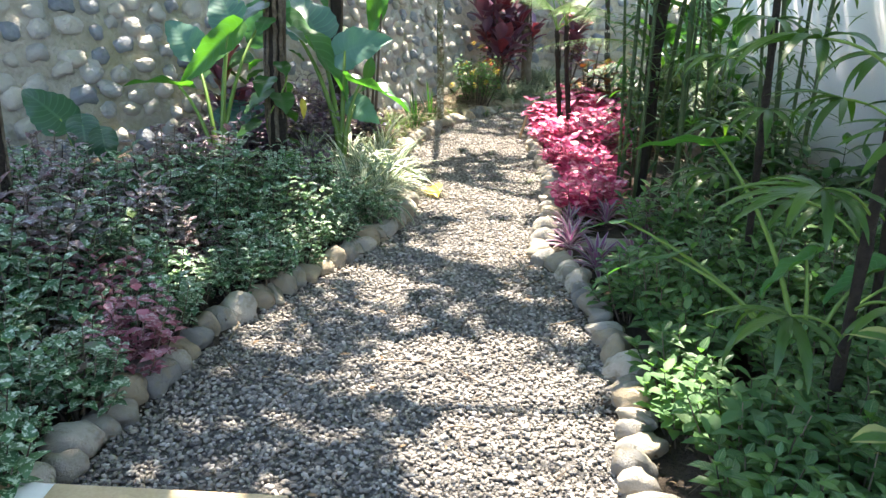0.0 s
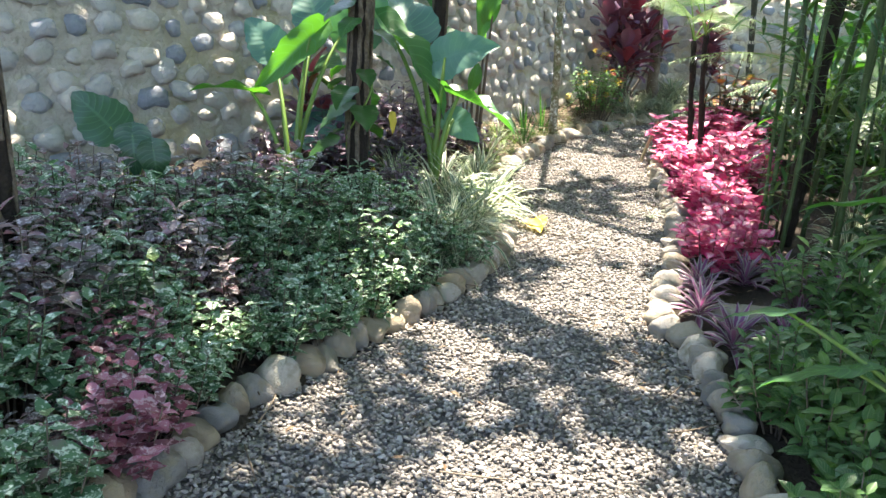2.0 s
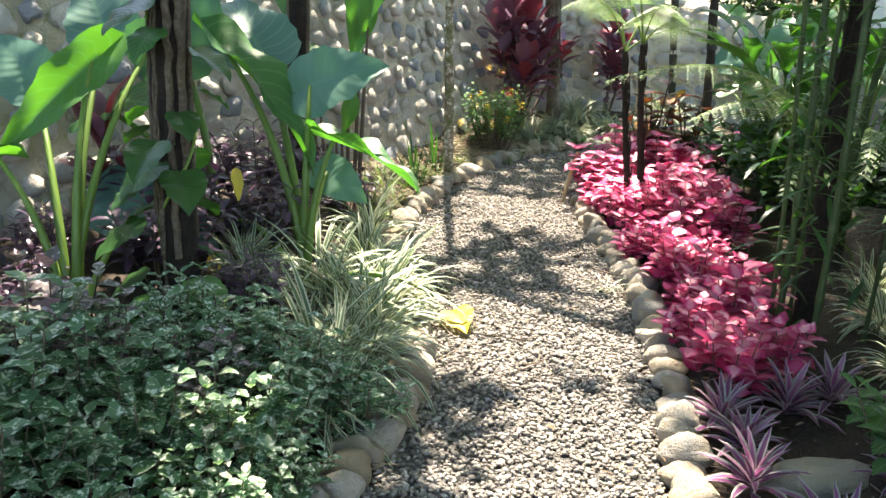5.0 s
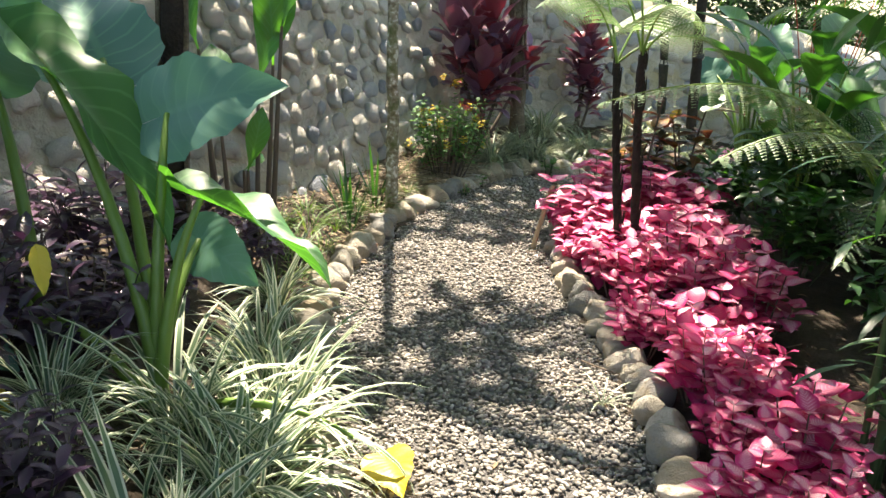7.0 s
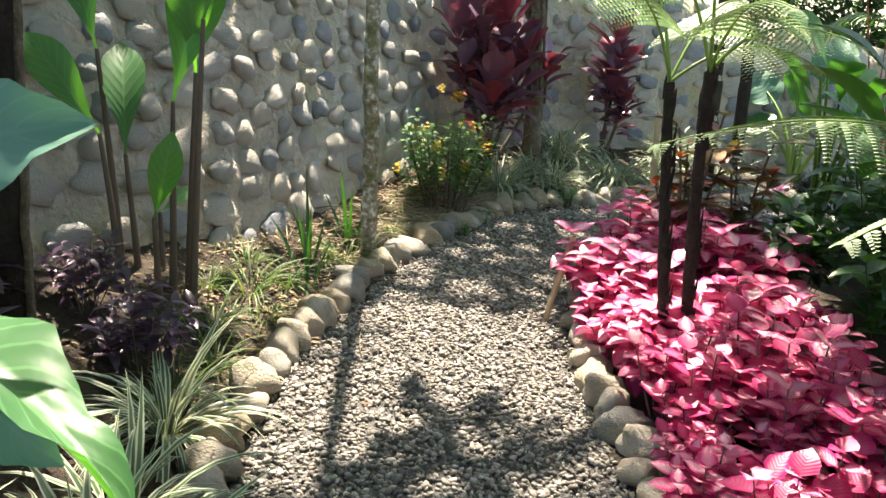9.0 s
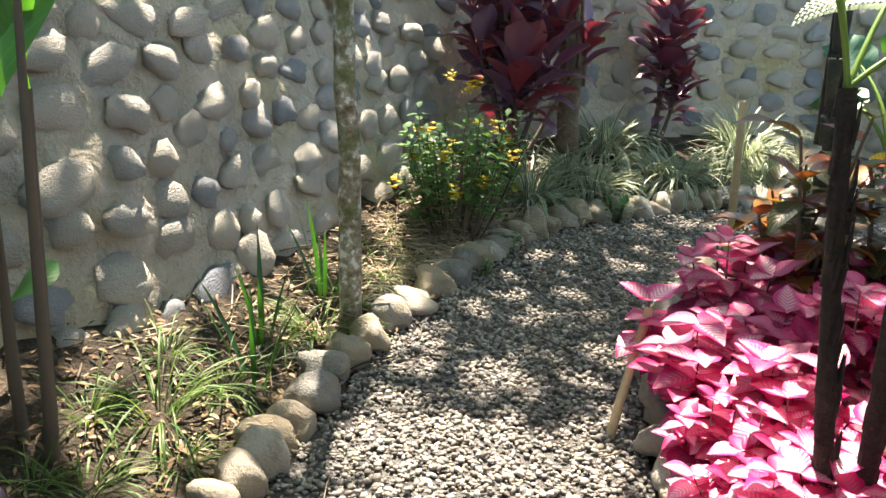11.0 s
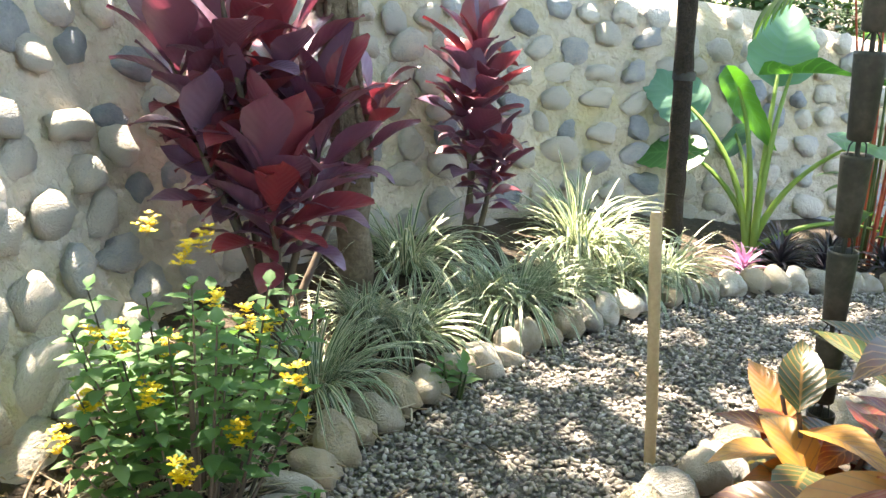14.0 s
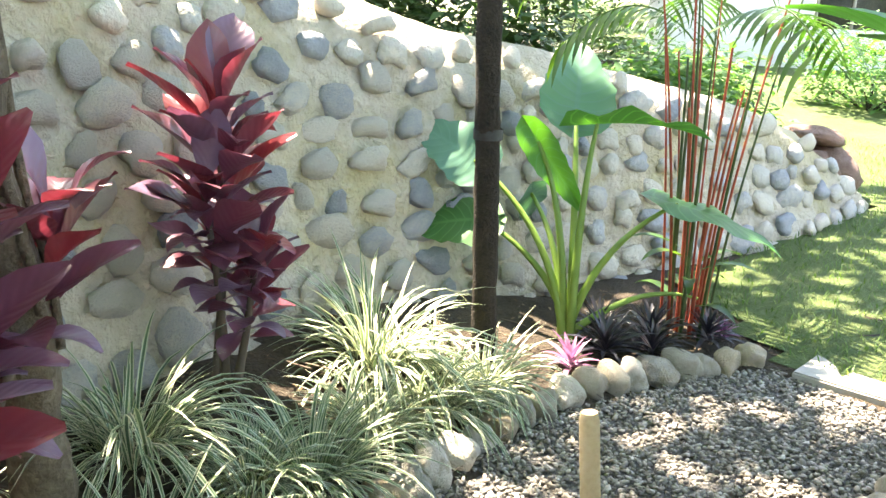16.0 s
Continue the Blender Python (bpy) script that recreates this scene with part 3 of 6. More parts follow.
def border(line, side, start, end, label):
    s = np.concatenate([[0], np.cumsum(np.linalg.norm(np.diff(line, axis=0), axis=1))])
    a = start
    while a < min(end, s[-1]):
        w = rng.uniform(0.085, 0.15) * rng.choice([1, 1, 0.75, 0.9, 1.4])
        x, y = (np.interp(a + w / 2, s, line[:, i]) for i in (0, 1))
        x2, y2 = (np.interp(a + w / 2 + 0.05, s, line[:, i]) for i in (0, 1))
        t = Vector((x2 - x, y2 - y, 0)).normalized()
        o = Vector((-t.y, t.x, 0)) * side
        deep, high = rng.uniform(0.055, 0.10), rng.uniform(0.042, 0.08)
        at = Vector((x, y, 0)) + o * (deep * 0.75 + rng.uniform(-0.015, 0.02))
        ob = new("border_stone", rng.choice(edge_forms))
        ob.matrix_basis = Matrix.Translation((at.x, at.y, high * 0.62)) @ pose(0, 0, 0, rng.uniform(-22, 22), rng.uniform(-22, 22), math.degrees(math.atan2(t.y, t.x)) + rng.uniform(-42, 42)) @ Matrix.Diagonal((w / 2 * 1.04, deep, high, 1))
        tagged(ob, label, "stone", "border stones")
        a += w * rng.uniform(0.97, 1.08)


border(left_line, 1, 2.2, 99, "smooth rounded river stone edging the gravel path")
border(right_line, -1, 2.2, 99, "smooth rounded river stone edging the gravel path")

# ---- the house wall beside the path ----
def box_heap(h, x0, y0, z0, x1, y1, z1):
    v = [(x, y, z) for x in (x0, x1) for y in (y0, y1) for z in (z0, z1)]
    h.add(v, [(0, 1, 3, 2), (4, 6, 7, 5), (0, 4, 5, 1), (2, 3, 7, 6), (0, 2, 6, 4), (1, 5, 7, 3)])


h = Heap()
box_heap(h, 2.75, -4.0, -0.1, 3.0, 8.7, 3.0)
tagged(new("wall_east", h.mesh("wall_east", PLASTER, False)), "plain white plastered house wall", "wall", kind="structure")


# ---- trunks and poles ----
def trunk(name, points, radii, mat, label, category, rough=0.0, sides=12, strands=0, strand_mat=None, group=""):
    p = smooth_line(points, 0.05)
    r = np.interp(np.linspace(0, 1, len(p)), np.linspace(0, 1, len(radii)), radii)
    verts, f, uv = tube_form(p, r, sides)
    mid = np.repeat(p, sides, 0)
    d = verts - mid
    k = np.array([1 + rough * noise.noise(Vector(v) * 9) + rough * 0.6 * noise.noise(Vector(v) * 31) for v in verts])
    base = p[0]
    root = thing(name, tuple(base), label, category, group)
    h = Heap()
    h.add(mid + d * k[:, None] - base, f, uv)
    part("trunk", h, mat, root)
    for i in range(strands):
        a0, tw = rng.uniform(0, 6.28), rng.uniform(-1.5, 1.5)
        lo, hi = sorted((rng.uniform(0, 0.7), rng.uniform(0.4, 1)))
        idx = np.arange(int(lo * (len(p) - 1)), max(int(hi * (len(p) - 1)), int(lo * (len(p) - 1)) + 4))
        idx = idx[idx < len(p)]
        if len(idx) < 3:
            continue
        th = a0 + tw * np.linspace(0, 1, len(idx)) + nrg.normal(0, 0.06, len(idx))
        q = p[idx] + np.stack([np.cos(th) * r[idx] * 1.13, np.sin(th) * r[idx] * 1.13, np.zeros(len(idx))], 1)
        h = Heap()
        h.add(*tube_form(q - base, rng.uniform(0.006, 0.014), 5))
        part("root_strand", h, strand_mat, root)
    return root


T1 = trunk("tree", [(-1.95, 3.5, 0.1), (-1.96, 3.5, 1.0), (-1.99, 3.52, 2.2), (-1.9, 3.6, 5.2)], [0.044, 0.04, 0.038, 0.036], DARK_BARK, "slender tree trunk wrapped in brown aerial roots", "tree", 0.4, 12, 34, BARK)
T2 = trunk("tree", [(-1.12, 5.4, 0.1), (-1.13, 5.41, 1.0), (-1.11, 5.43, 2.2), (-1.07, 5.45, 5.2)], [0.06, 0.055, 0.05, 0.045], DARK_BARK, "dark mossy trunk with climbing vines", "tree", 0.3, 12, 36, BARK)
T3 = trunk("tree", [(-0.09, 9.14, 0.0), (-0.11, 9.13, 0.7), (-0.135, 9.1, 1.3), (-0.22, 9.2, 5.2)], [0.042, 0.031, 0.029, 0.028], LICHEN_BARK, "slim pale trunk blotched with lichen and moss", "tree", 0.14, 14)
T4 = trunk("tree", [(1.02, 11.22, 0.15), (0.99, 11.2, 0.8), (0.93, 11.2, 1.5), (0.9, 11.3, 5.2)], [0.07, 0.062, 0.055, 0.045], BARK, "trunk wrapped in twisted grey-brown vines", "tree", 0.3, 12, 34, BARK)
# T5 is a dark pole; its unseen crown is added only for shade
T5 = trunk("tree", [(2.76, 11.6, 0.05), (2.71, 11.59, 0.9), (2.66, 11.58, 1.7), (2.6, 11.7, 5.2)], [0.05, 0.045, 0.042, 0.04], DARK_BARK, "straight dark slender pole with a black strap", "tree", 0.12, 12)
h = Heap()
h.add(*tube_form([(0, 0, 0), (0.0, 0, 0.025), (0, 0, 0.04)], 0.056, 12))
ob = part("strap", h, CHAIN, T5, "black strap round the pole")
ob.location = (-0.052, -0.01, 0.93)
T6 = trunk("tree", [(-0.98, 7.2, 0.1), (-0.99, 7.22, 0.8), (-0.97, 7.25, 2.4), (-0.93, 7.3, 5.2)], [0.05, 0.045, 0.042, 0.04], DARK_BARK, "thin dark trunk behind the elephant ears", "tree", 0.25, 10, 6, BARK)


# ---- elephant ears ----
hearts = [heart_form(14, 8, 0.16, 0.03, 0.6), heart_form(14, 8, 0.28, 0.035, 0.4), heart_form(14, 8, 0.05, 0.02, 0.4)]


def elephant_ear(base, leaves, label, bare=(), thick=0.02, blade=None):
    """leaves: lobe end, tip, the way its upper side faces, which blade; bare: ends of stalks without a blade."""
    b = np.array(base, float)
    root = thing("elephant_ear", base, label, "plant")
    for i, (lobe, tip, up, kind) in enumerate(leaves):
        lobe, tip = np.array(lobe, float), np.array(tip, float)
        size = np.linalg.norm(tip - lobe)
        joint = lobe + 0.28 * (tip - lobe)
        form = hearts[kind]
        m = aim(joint - b, tip - lobe, up, (size * (0.36 if kind == 1 else 0.84), size, size))
        c = (joint - b) * np.array([0.18, 0.18, 0.62]) + np.array([0, 0, 0.05])
        pts = bezier((0.02 * math.cos(i * 2.4), 0.02 * math.sin(i * 2.4), -0.02), c, joint - b, 12)
        h = Heap()
        h.add(*tube_form(pts, np.linspace(thick, thick * 0.38, 12), 8))
        stalk = part("stalk", h, STALK, root)
        h = Heap()
        h.spread(form, [m])
        part("leaf", h, blade or (ALOCASIA_SKYLIT if kind == 0 else ALOCASIA), stalk)
    for end in bare:
        e = np.array(end, float) - b
        mid = e * 0.5 + np.array([0, 0, 0.18])
        h = Heap()
        h.add(*tube_form(bezier((0, 0, 0), mid, e, 12), np.linspace(thick * 0.9, 0.006, 12), 8))
        part("stalk", h, STALK, root)
    return root


elephant_ear((-1.48, 5.3, 0.18), [((-1.40, 5.8, 1.24), (-1.76, 5.45, 0.84), (0.55, -0.3, 0.7), 1), ((-1.66, 5.5, 0.80), (-2.08, 5.36, 0.88), (0.05, 0.1, 1), 1),
                                  ((-1.72, 5.85, 0.95), (-1.98, 5.9, 1.22), (0.3, -0.95, 0.4), 0), ((-1.5, 5.95, 1.10), (-1.68, 6.1, 1.46), (0.2, -1, 0.3), 0), ((-1.30, 5.9, 1.30), (-1.42, 6.05, 0.98), (0.3, -1, 0.4), 0)],
             "tall elephant ear plant with broad backlit green leaves in the bed", [(-1.28, 5.45, 0.6)])
elephant_ear((-0.79, 6.14, 0.1), [((-1.40, 6.62, 1.27), (-0.70, 6.2, 0.76), (0.55, -0.25, 0.8), 1), ((-0.92, 6.45, 0.94), (-0.50, 6.30, 1.14), (-0.25, -0.9, 0.5), 0),
                                  ((-0.84, 6.36, 0.80), (-0.26, 6.04, 0.70), (0.15, 0.2, 1), 1), ((-1.0, 6.62, 1.0), (-1.30, 6.95, 1.42), (0.3, -0.9, 0.4), 0), ((-0.80, 6.5, 0.62), (-0.55, 6.35, 0.5), (-0.2, -0.8, 0.6), 0)],
             "tall elephant ear plant with huge blue-green heart-shaped leaves", [(-0.2, 5.98, 0.16), (-1.14, 6.17, 0.42)], 0.026)
elephant_ear((-1.25, 6.5, 0.15), [((-1.75, 6.1, 0.55), (-1.15, 6.0, 0.42), (0.2, -0.5, 0.8), 0), ((-1.6, 6.9, 1.0), (-1.3, 6.6, 1.4), (0.3, -0.9, 0.3), 0), ((-1.9, 6.6, 0.8), (-1.5, 6.2, 0.98), (0.1, -0.6, 0.8), 2)],
             "elephant ear plant with pale thick stalks in the shaded bed", thick=0.028)
elephant_ear((-2.12, 4.68, 0.2), [((-2.14, 4.7, 0.64), (-2.44, 4.74, 0.88), (0.4, -0.8, 0.5), 2), ((-2.08, 4.66, 0.76), (-2.02, 4.56, 0.52), (0.4, -0.9, 0.3), 0), ((-1.96, 4.62, 0.70), (-1.90, 4.56, 0.48), (0.6, -0.8, 0.3), 0)],
             "small dark green elephant ear beside the stone wall", thick=0.012, blade=ALOCASIA_DARK)
elephant_ear((-1.75, 4.95, 0.2), [((-1.85, 4.95, 0.3), (-1.55, 4.85, 0.28), (0.1, -0.5, 0.9), 2)], "low single-leaf elephant ear seedling", thick=0.01)
elephant_ear((1.42, 2.95, 0.06), [((1.02, 3.22, 0.55), (0.68, 3.28, 0.46), (0.0, 0.3, 1), 2), ((0.84, 3.42, 0.62), (0.60, 3.52, 0.56), (-0.1, 0.25, 1), 2), ((1.34, 3.72, 0.92), (0.88, 3.86, 0.9), (0, 0.3, 1), 2),
                                  ((1.5, 3.1, 0.62), (1.22, 3.02, 0.48), (0, 0.2, 1), 1), ((1.72, 3.0, 0.62), (1.42, 2.9, 0.50), (0.2, 0.1, 1), 1)],
             "young elephant ear with yellow-green stalks over the groundcover", thick=0.014)
elephant_ear((3.25, 11.6, 0.08), [((3.48, 11.86, 0.90), (3.68, 12.0, 1.38), (-0.45, -0.8, 0.45), 0), ((3.18, 11.9, 1.03), (3.32, 11.62, 0.62), (-0.8, -0.4, 0.3), 1), ((3.30, 11.8, 0.98), (3.66, 11.28, 1.06), (0.1, 0.1, 1), 1),
                                  ((3.52, 11.5, 0.72), (3.86, 10.98, 0.60), (0.2, -0.3, 1), 2), ((3.2, 12.05, 0.72), (2.96, 12.34, 0.98), (-0.3, -0.9, 0.4), 0), ((3.2, 11.95, 0.55), (2.84, 12.25, 0.52), (-0.2, -0.6, 1), 2), ((3.38, 12.0, 0.7), (3.5, 12.1, 0.45), (-0.2, -0.9, 0.3), 0)],
             "elephant ear with large blue-green leaves against the wall", [(3.85, 11.35, 0.22)], 0.022)


# ---- ti plants ----
ti_forms = [leaf_form("paddle", 8, 4, L, W, bd, 0.3, 0.05) for L, W, bd in ((0.34, 0.15, 0.5), (0.30, 0.14, 0.9), (0.38, 0.17, 0.3), (0.26, 0.12, 1.2))]
ti_mesh = []
for f in ti_forms:
    h = Heap()
    h.add(*f)
    ti_mesh.append(h.mesh("leaf", CORDYLINE))


def ti_plant(base, heads, label):
    """heads: top of each cane, leaves on it, how far down they go, size."""
    b = np.array(base, float)
    root = thing("ti_plant", base, label, "plant")
    for top, count, down, size in heads:
        count = int(count * 1.25)
        e = np.array(top, float) - b
        pts = bezier((rng.uniform(-0.04, 0.04), rng.uniform(-0.04, 0.04), -0.02), e * np.array([0.5, 0.5, 0.5]) + np.array([0.03, 0, 0]), e, 16)
        h = Heap()
        h.add(*tube_form(pts, np.linspace(0.016, 0.009, 16), 7))
        cane = part("cane", h, TWIG, root, "grey woody cane")
        for i in range(count):
            k = i / max(1, count - 1)
            s = 1 - down * k
            p = pts[min(15, int(s * 15))]
            a = i * 2.4 + rng.uniform(-0.35, 0.35)
            el = 1.3 - 1.0 * k ** 0.8 + rng.uniform(-0.25, 0.25)
            way = (math.cos(a) * math.cos(el), math.sin(a) * math.cos(el), math.sin(el))
            ob = new("leaf", ti_mesh[rng.choice((0, 0, 1, 2, 2, 3)) if k < 0.75 else rng.choice((1, 3))])
            ob.parent = cane
            ob.matrix_basis = Matrix(aim(p, way, (rng.uniform(-0.3, 0.3), rng.uniform(-0.3, 0.3), 1), size * rng.uniform(0.8, 1.12) * (1 - 0.2 * k)).tolist())
    return root


ti_plant((0.66, 10.93, 0.2), [((0.52, 11.05, 1.05), 30, 0.5, 1.0), ((0.72, 11.1, 1.22), 30, 0.5, 1.05), ((0.34, 11.1, 1.18), 24, 0.55, 0.95), ((0.84, 10.95, 0.92), 26, 0.55, 1.0), ((0.62, 10.8, 0.78), 24, 0.5, 0.95), ((0.5, 11.0, 1.45), 26, 0.5, 1.0), ((1.12, 11.25, 0.95), 16, 0.35, 0.8), ((0.42, 10.92, 0.86), 16, 0.5, 0.8)],
         "large burgundy ti plant with broad glossy purple-red leaves")
ti_plant((1.65, 11.6, 0.24), [((1.70, 11.72, 1.12), 36, 0.5, 0.95), ((1.62, 11.66, 0.86), 20, 0.5, 0.8), ((1.76, 11.6, 0.66), 22, 0.55, 0.75)],
         "slender burgundy ti plant in front of the stone wall")
ti_plant((-1.75, 6.2, 0.22), [((-1.7, 6.25, 0.75), 16, 0.6, 0.8), ((-1.55, 6.3, 0.6), 12, 0.6, 0.7)], "dark red ti plant half hidden behind the elephant ears")


# ---- striped grassy clumps ----
def strap_clump_mesh(count, length, width, spread, seed):
    r = random.Random(seed)
    h = Heap()
    fs = [leaf_form("strap", 7, 2, 1.0, width / length, bd, 0.35, 0, 1.0) for bd in (1.0, 1.7, 2.4, 3.0)]
    groups = [[], [], [], []]
    for _ in range(count):
        a, el = r.uniform(0, 6.283), r.triangular(0.3, 1.5, 1.0)
        rad = spread * math.sqrt(r.random())
        k = min(3, int((1.5 - el) / 0.3 + r.uniform(-0.6, 0.9)))
        groups[max(0, k)].append(aim((rad * math.cos(a), rad * math.sin(a), -0.01), (math.cos(a) * math.cos(el), math.sin(a) * math.cos(el), math.sin(el)), (0, 0, 1), length * r.uniform(0.55, 1.12)))
    for f, g in zip(fs, groups):
        h.spread(f, g)
    return h


clumps = []
for i, (cnt, L, W) in enumerate(((58, 0.52, 0.0145), (64, 0.50, 0.014), (56, 0.58, 0.0145), (54, 0.46, 0.015), (56, 0.54, 0.014))):
    clumps.append(strap_clump_mesh(cnt, L, W, 0.08, i).mesh("tuft", STRAP))
spiders = []
for i, (cnt, L, W) in enumerate(((24, 0.46, 0.021), (20, 0.42, 0.02), (28, 0.44, 0.018), (22, 0.48, 0.019))):
    spiders.append(strap_clump_mesh(cnt, L, W, 0.04, 20 + i).mesh("tuft", STRAP))


def clump(meshes, x, y, scale, label, group, lift=0.0):
    root = thing("striped_grass_clump", (x, y, gz(x, y) + lift), label, "ornamental grass", group, rng.uniform(0, 6.28), scale)
    for i, me in enumerate(rng.sample(meshes, 4)):
        ob = part("tuft", me, None, root)
        ob.matrix_basis = pose(rng.uniform(-0.05, 0.05), rng.uniform(-0.05, 0.05), 0, rng.uniform(-9, 9), rng.uniform(-9, 9), i * 90 + rng.uniform(0, 80))


for x, y, s in ((0.74, 10.7, 0.82), (1.18, 10.98, 0.78), (1.32, 11.42, 0.92), (1.72, 11.2, 0.84), (2.28, 11.66, 1.0), (2.32, 11.4, 0.84), (2.02, 11.36, 0.75), (1.56, 11.25, 0.66), (1.0, 11.05, 0.7), (2.62, 11.45, 0.7)):
    clump(clumps, x, y, s, "arching clump of narrow green and cream striped leaves", "striped clumps under the wall")
for x, y, s in ((-0.60, 5.02, 0.85), (-0.52, 5.55, 0.85), (-0.46, 5.95, 0.85), (-0.5, 6.35, 0.9), (-0.58, 6.75, 0.85), (-0.62, 7.2, 0.95), (-0.9, 5.75, 0.7), (-0.42, 5.7, 0.7), (-1.02, 5.95, 0.75), (-0.55, 6.12, 0.7), (-0.54, 5.2, 0.9), (-0.48, 5.42, 0.95), (-0.46, 5.8, 0.95), (-0.55, 5.8, 1.1), (-0.42, 6.15, 1.0), (-0.62, 5.4, 1.0), (-0.48, 6.5, 1.0), (-0.7, 6.05, 1.05)):
    clump(spiders, x, y, s, "spider plant with white-edged strap leaves beside the border stones", "spider plants")
for x, y, s in ((1.75, 5.9, 0.7), (1.95, 6.4, 0.7), (1.6, 5.4, 0.6)):
    clump(spiders, x, y, s, "spider plant in deep shade", "spider plants in the shade")


# ---- leafy plants on stems ----
def leafy_mesh(stems, height, spread, pairs, leaf, width, seed, kind="ovate", tilt=0.35, whorl=2, top=True, seg=3, bend=0.5, fold=0.3):
    """Stems with opposite leaves and a tuft at the tip: leaves and stems as two heaps."""
    r = random.Random(seed)
    hl, hs = Heap(), Heap()
    forms_ = [leaf_form(kind, seg, 2, 1.0, width / leaf, b, fold, 0.02) for b in (bend * 0.5, bend, bend * 1.7)]
    groups = [[], [], []]
    for i in range(stems):
        a = i * 2.4 + r.uniform(-0.4, 0.4)
        rad = spread * math.sqrt((i + 0.5) / stems)
        hh = height * r.uniform(0.6, 1.1) * (1 - 0.25 * (rad / spread) ** 2)
        tip = (rad * math.cos(a), rad * math.sin(a), hh)
        pts = bezier((tip[0] * 0.35, tip[1] * 0.35, -0.02), (tip[0] * 0.8, tip[1] * 0.8, hh * 0.6), tip, 6)
        hs.add(*tube_form(pts, np.linspace(0.005, 0.002, 6), 4))
        for j in range(pairs):
            s = 0.3 + 0.7 * (j + 1) / pairs
            p = pts[0] * 0 + np.array([np.interp(s * 5, range(6), pts[:, q]) for q in range(3)])
            for w in range(whorl):
                b = j * 1.57 + w * 6.283 / whorl + r.uniform(-0.4, 0.4)
                el = tilt + r.uniform(-0.4, 0.35) + (0.4 if j == pairs - 1 and top else 0)
                size = leaf * r.uniform(0.65, 1.15) * (1.0 if j < pairs - 1 else 0.8)
                groups[r.randrange(3)].append(aim(p, (math.cos(b) * math.cos(el), math.sin(b) * math.cos(el), math.sin(el)), (0, 0, 1), size))
    for f, g in zip(forms_, groups):
        hl.spread(f, g)
    return hl, hs


def leafy_kind(mats, stem_mat, variants, **kw):
    out = []
    for i in range(variants):
        hl, hs = leafy_mesh(seed=i * 5 + int(kw["leaf"] * 1000), **kw)
        sm = hs.mesh("stems", stem_mat)
        lm = hl.mesh("leaves", mats[0])
        out.append([(lm, sm)])
        for m in mats[1:]:
            c = lm.copy()
            c.materials[0] = m
            out[-1].append((c, sm))
    return out


def plant(name, pair, x, y, scale, label, category, group="", z=None):
    root = thing(name, (x, y, gz(x, y) if z is None else z), label, category, group, rng.uniform(0, 6.28), scale)
    part("foliage", pair[0], None, root)
    part("stem", pair[1], None, root)
    return root


def offset_spot(line, side, s, d):
    ss = np.concatenate([[0], np.cumsum(np.linalg.norm(np.diff(line, axis=0), axis=1))])
    x, y = (float(np.interp(s, ss, line[:, i])) for i in (0, 1))
    x2, y2 = (float(np.interp(s + 0.06, ss, line[:, i])) for i in (0, 1))
    t = Vector((x2 - x, y2 - y, 0)).normalized()
    return x - t.y * side * d, y + t.x * side * d


# mottled low shrubs, west bed
mottled = leafy_kind([SHRUB, SHRUB_PURPLE, SHRUB_PINK], TWIG, 4, stems=17, height=0.40, spread=0.21, pairs=6, leaf=0.082, width=0.056, tilt=0.12)
shrub_spots = []
tries = 0
while tries < 6000 and len(shrub_spots) < 150:
    tries += 1
    x, y = rng.uniform(-2.9, -0.3), rng.uniform(1.0, 5.15)
    ex = np.interp(y, left_line[:, 1], left_line[:, 0])
    wx = np.interp(y, wall_line[:, 1], wall_line[:, 0])
    d = ex - x
    if not (0.11 < d and x > wx + 0.55) or (y > 4.75 and d > 0.75) or (y > 4.3 and d > 1.15):
        continue
    if min([9] + [math.hypot(x - a, y - b) for a, b in shrub_spots]) > 0.165:
        shrub_spots.append((x, y))
for x, y in shrub_spots:
    ex = np.interp(y, left_line[:, 1], left_line[:, 0])
    d = ex - x
    v = rng.random()
    kind = 1 if (v < 0.55 and d > 0.65) or v < 0.14 else 0
    if math.hypot(x + 1.36, y - 3.32) < 0.15 or math.hypot(x + 1.12, y - 2.94) < 0.13:
        kind = 2
    plant("polka_dot_plant", rng.choice(mottled)[kind], x, y, rng.uniform(0.7, 1.14) * (0.85 if d < 0.35 else 1),
          ("low shrub with green and white mottled leaves", "low shrub with dusky purplish mottled leaves", "low shrub with pink speckled leaves")[kind] + " in the bed", "shrub", "mottled shrubs")

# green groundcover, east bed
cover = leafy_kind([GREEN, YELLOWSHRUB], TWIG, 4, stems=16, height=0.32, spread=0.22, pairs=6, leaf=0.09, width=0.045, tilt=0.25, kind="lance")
cov_spots = []
tries = 0
while tries < 6000 and len(cov_spots) < 100:
    tries += 1
    x, y = rng.uniform(0.75, 2.6), rng.uniform(1.2, 4.75)
    ex = np.interp(y, right_line[:, 1], right_line[:, 0])
    if x - ex < 0.17 or (y > 4.15 and x - ex < 0.75):
        continue
    if min([9] + [math.hypot(x - a, y - b) for a, b in cov_spots]) > 0.17:
        cov_spots.append((x, y))
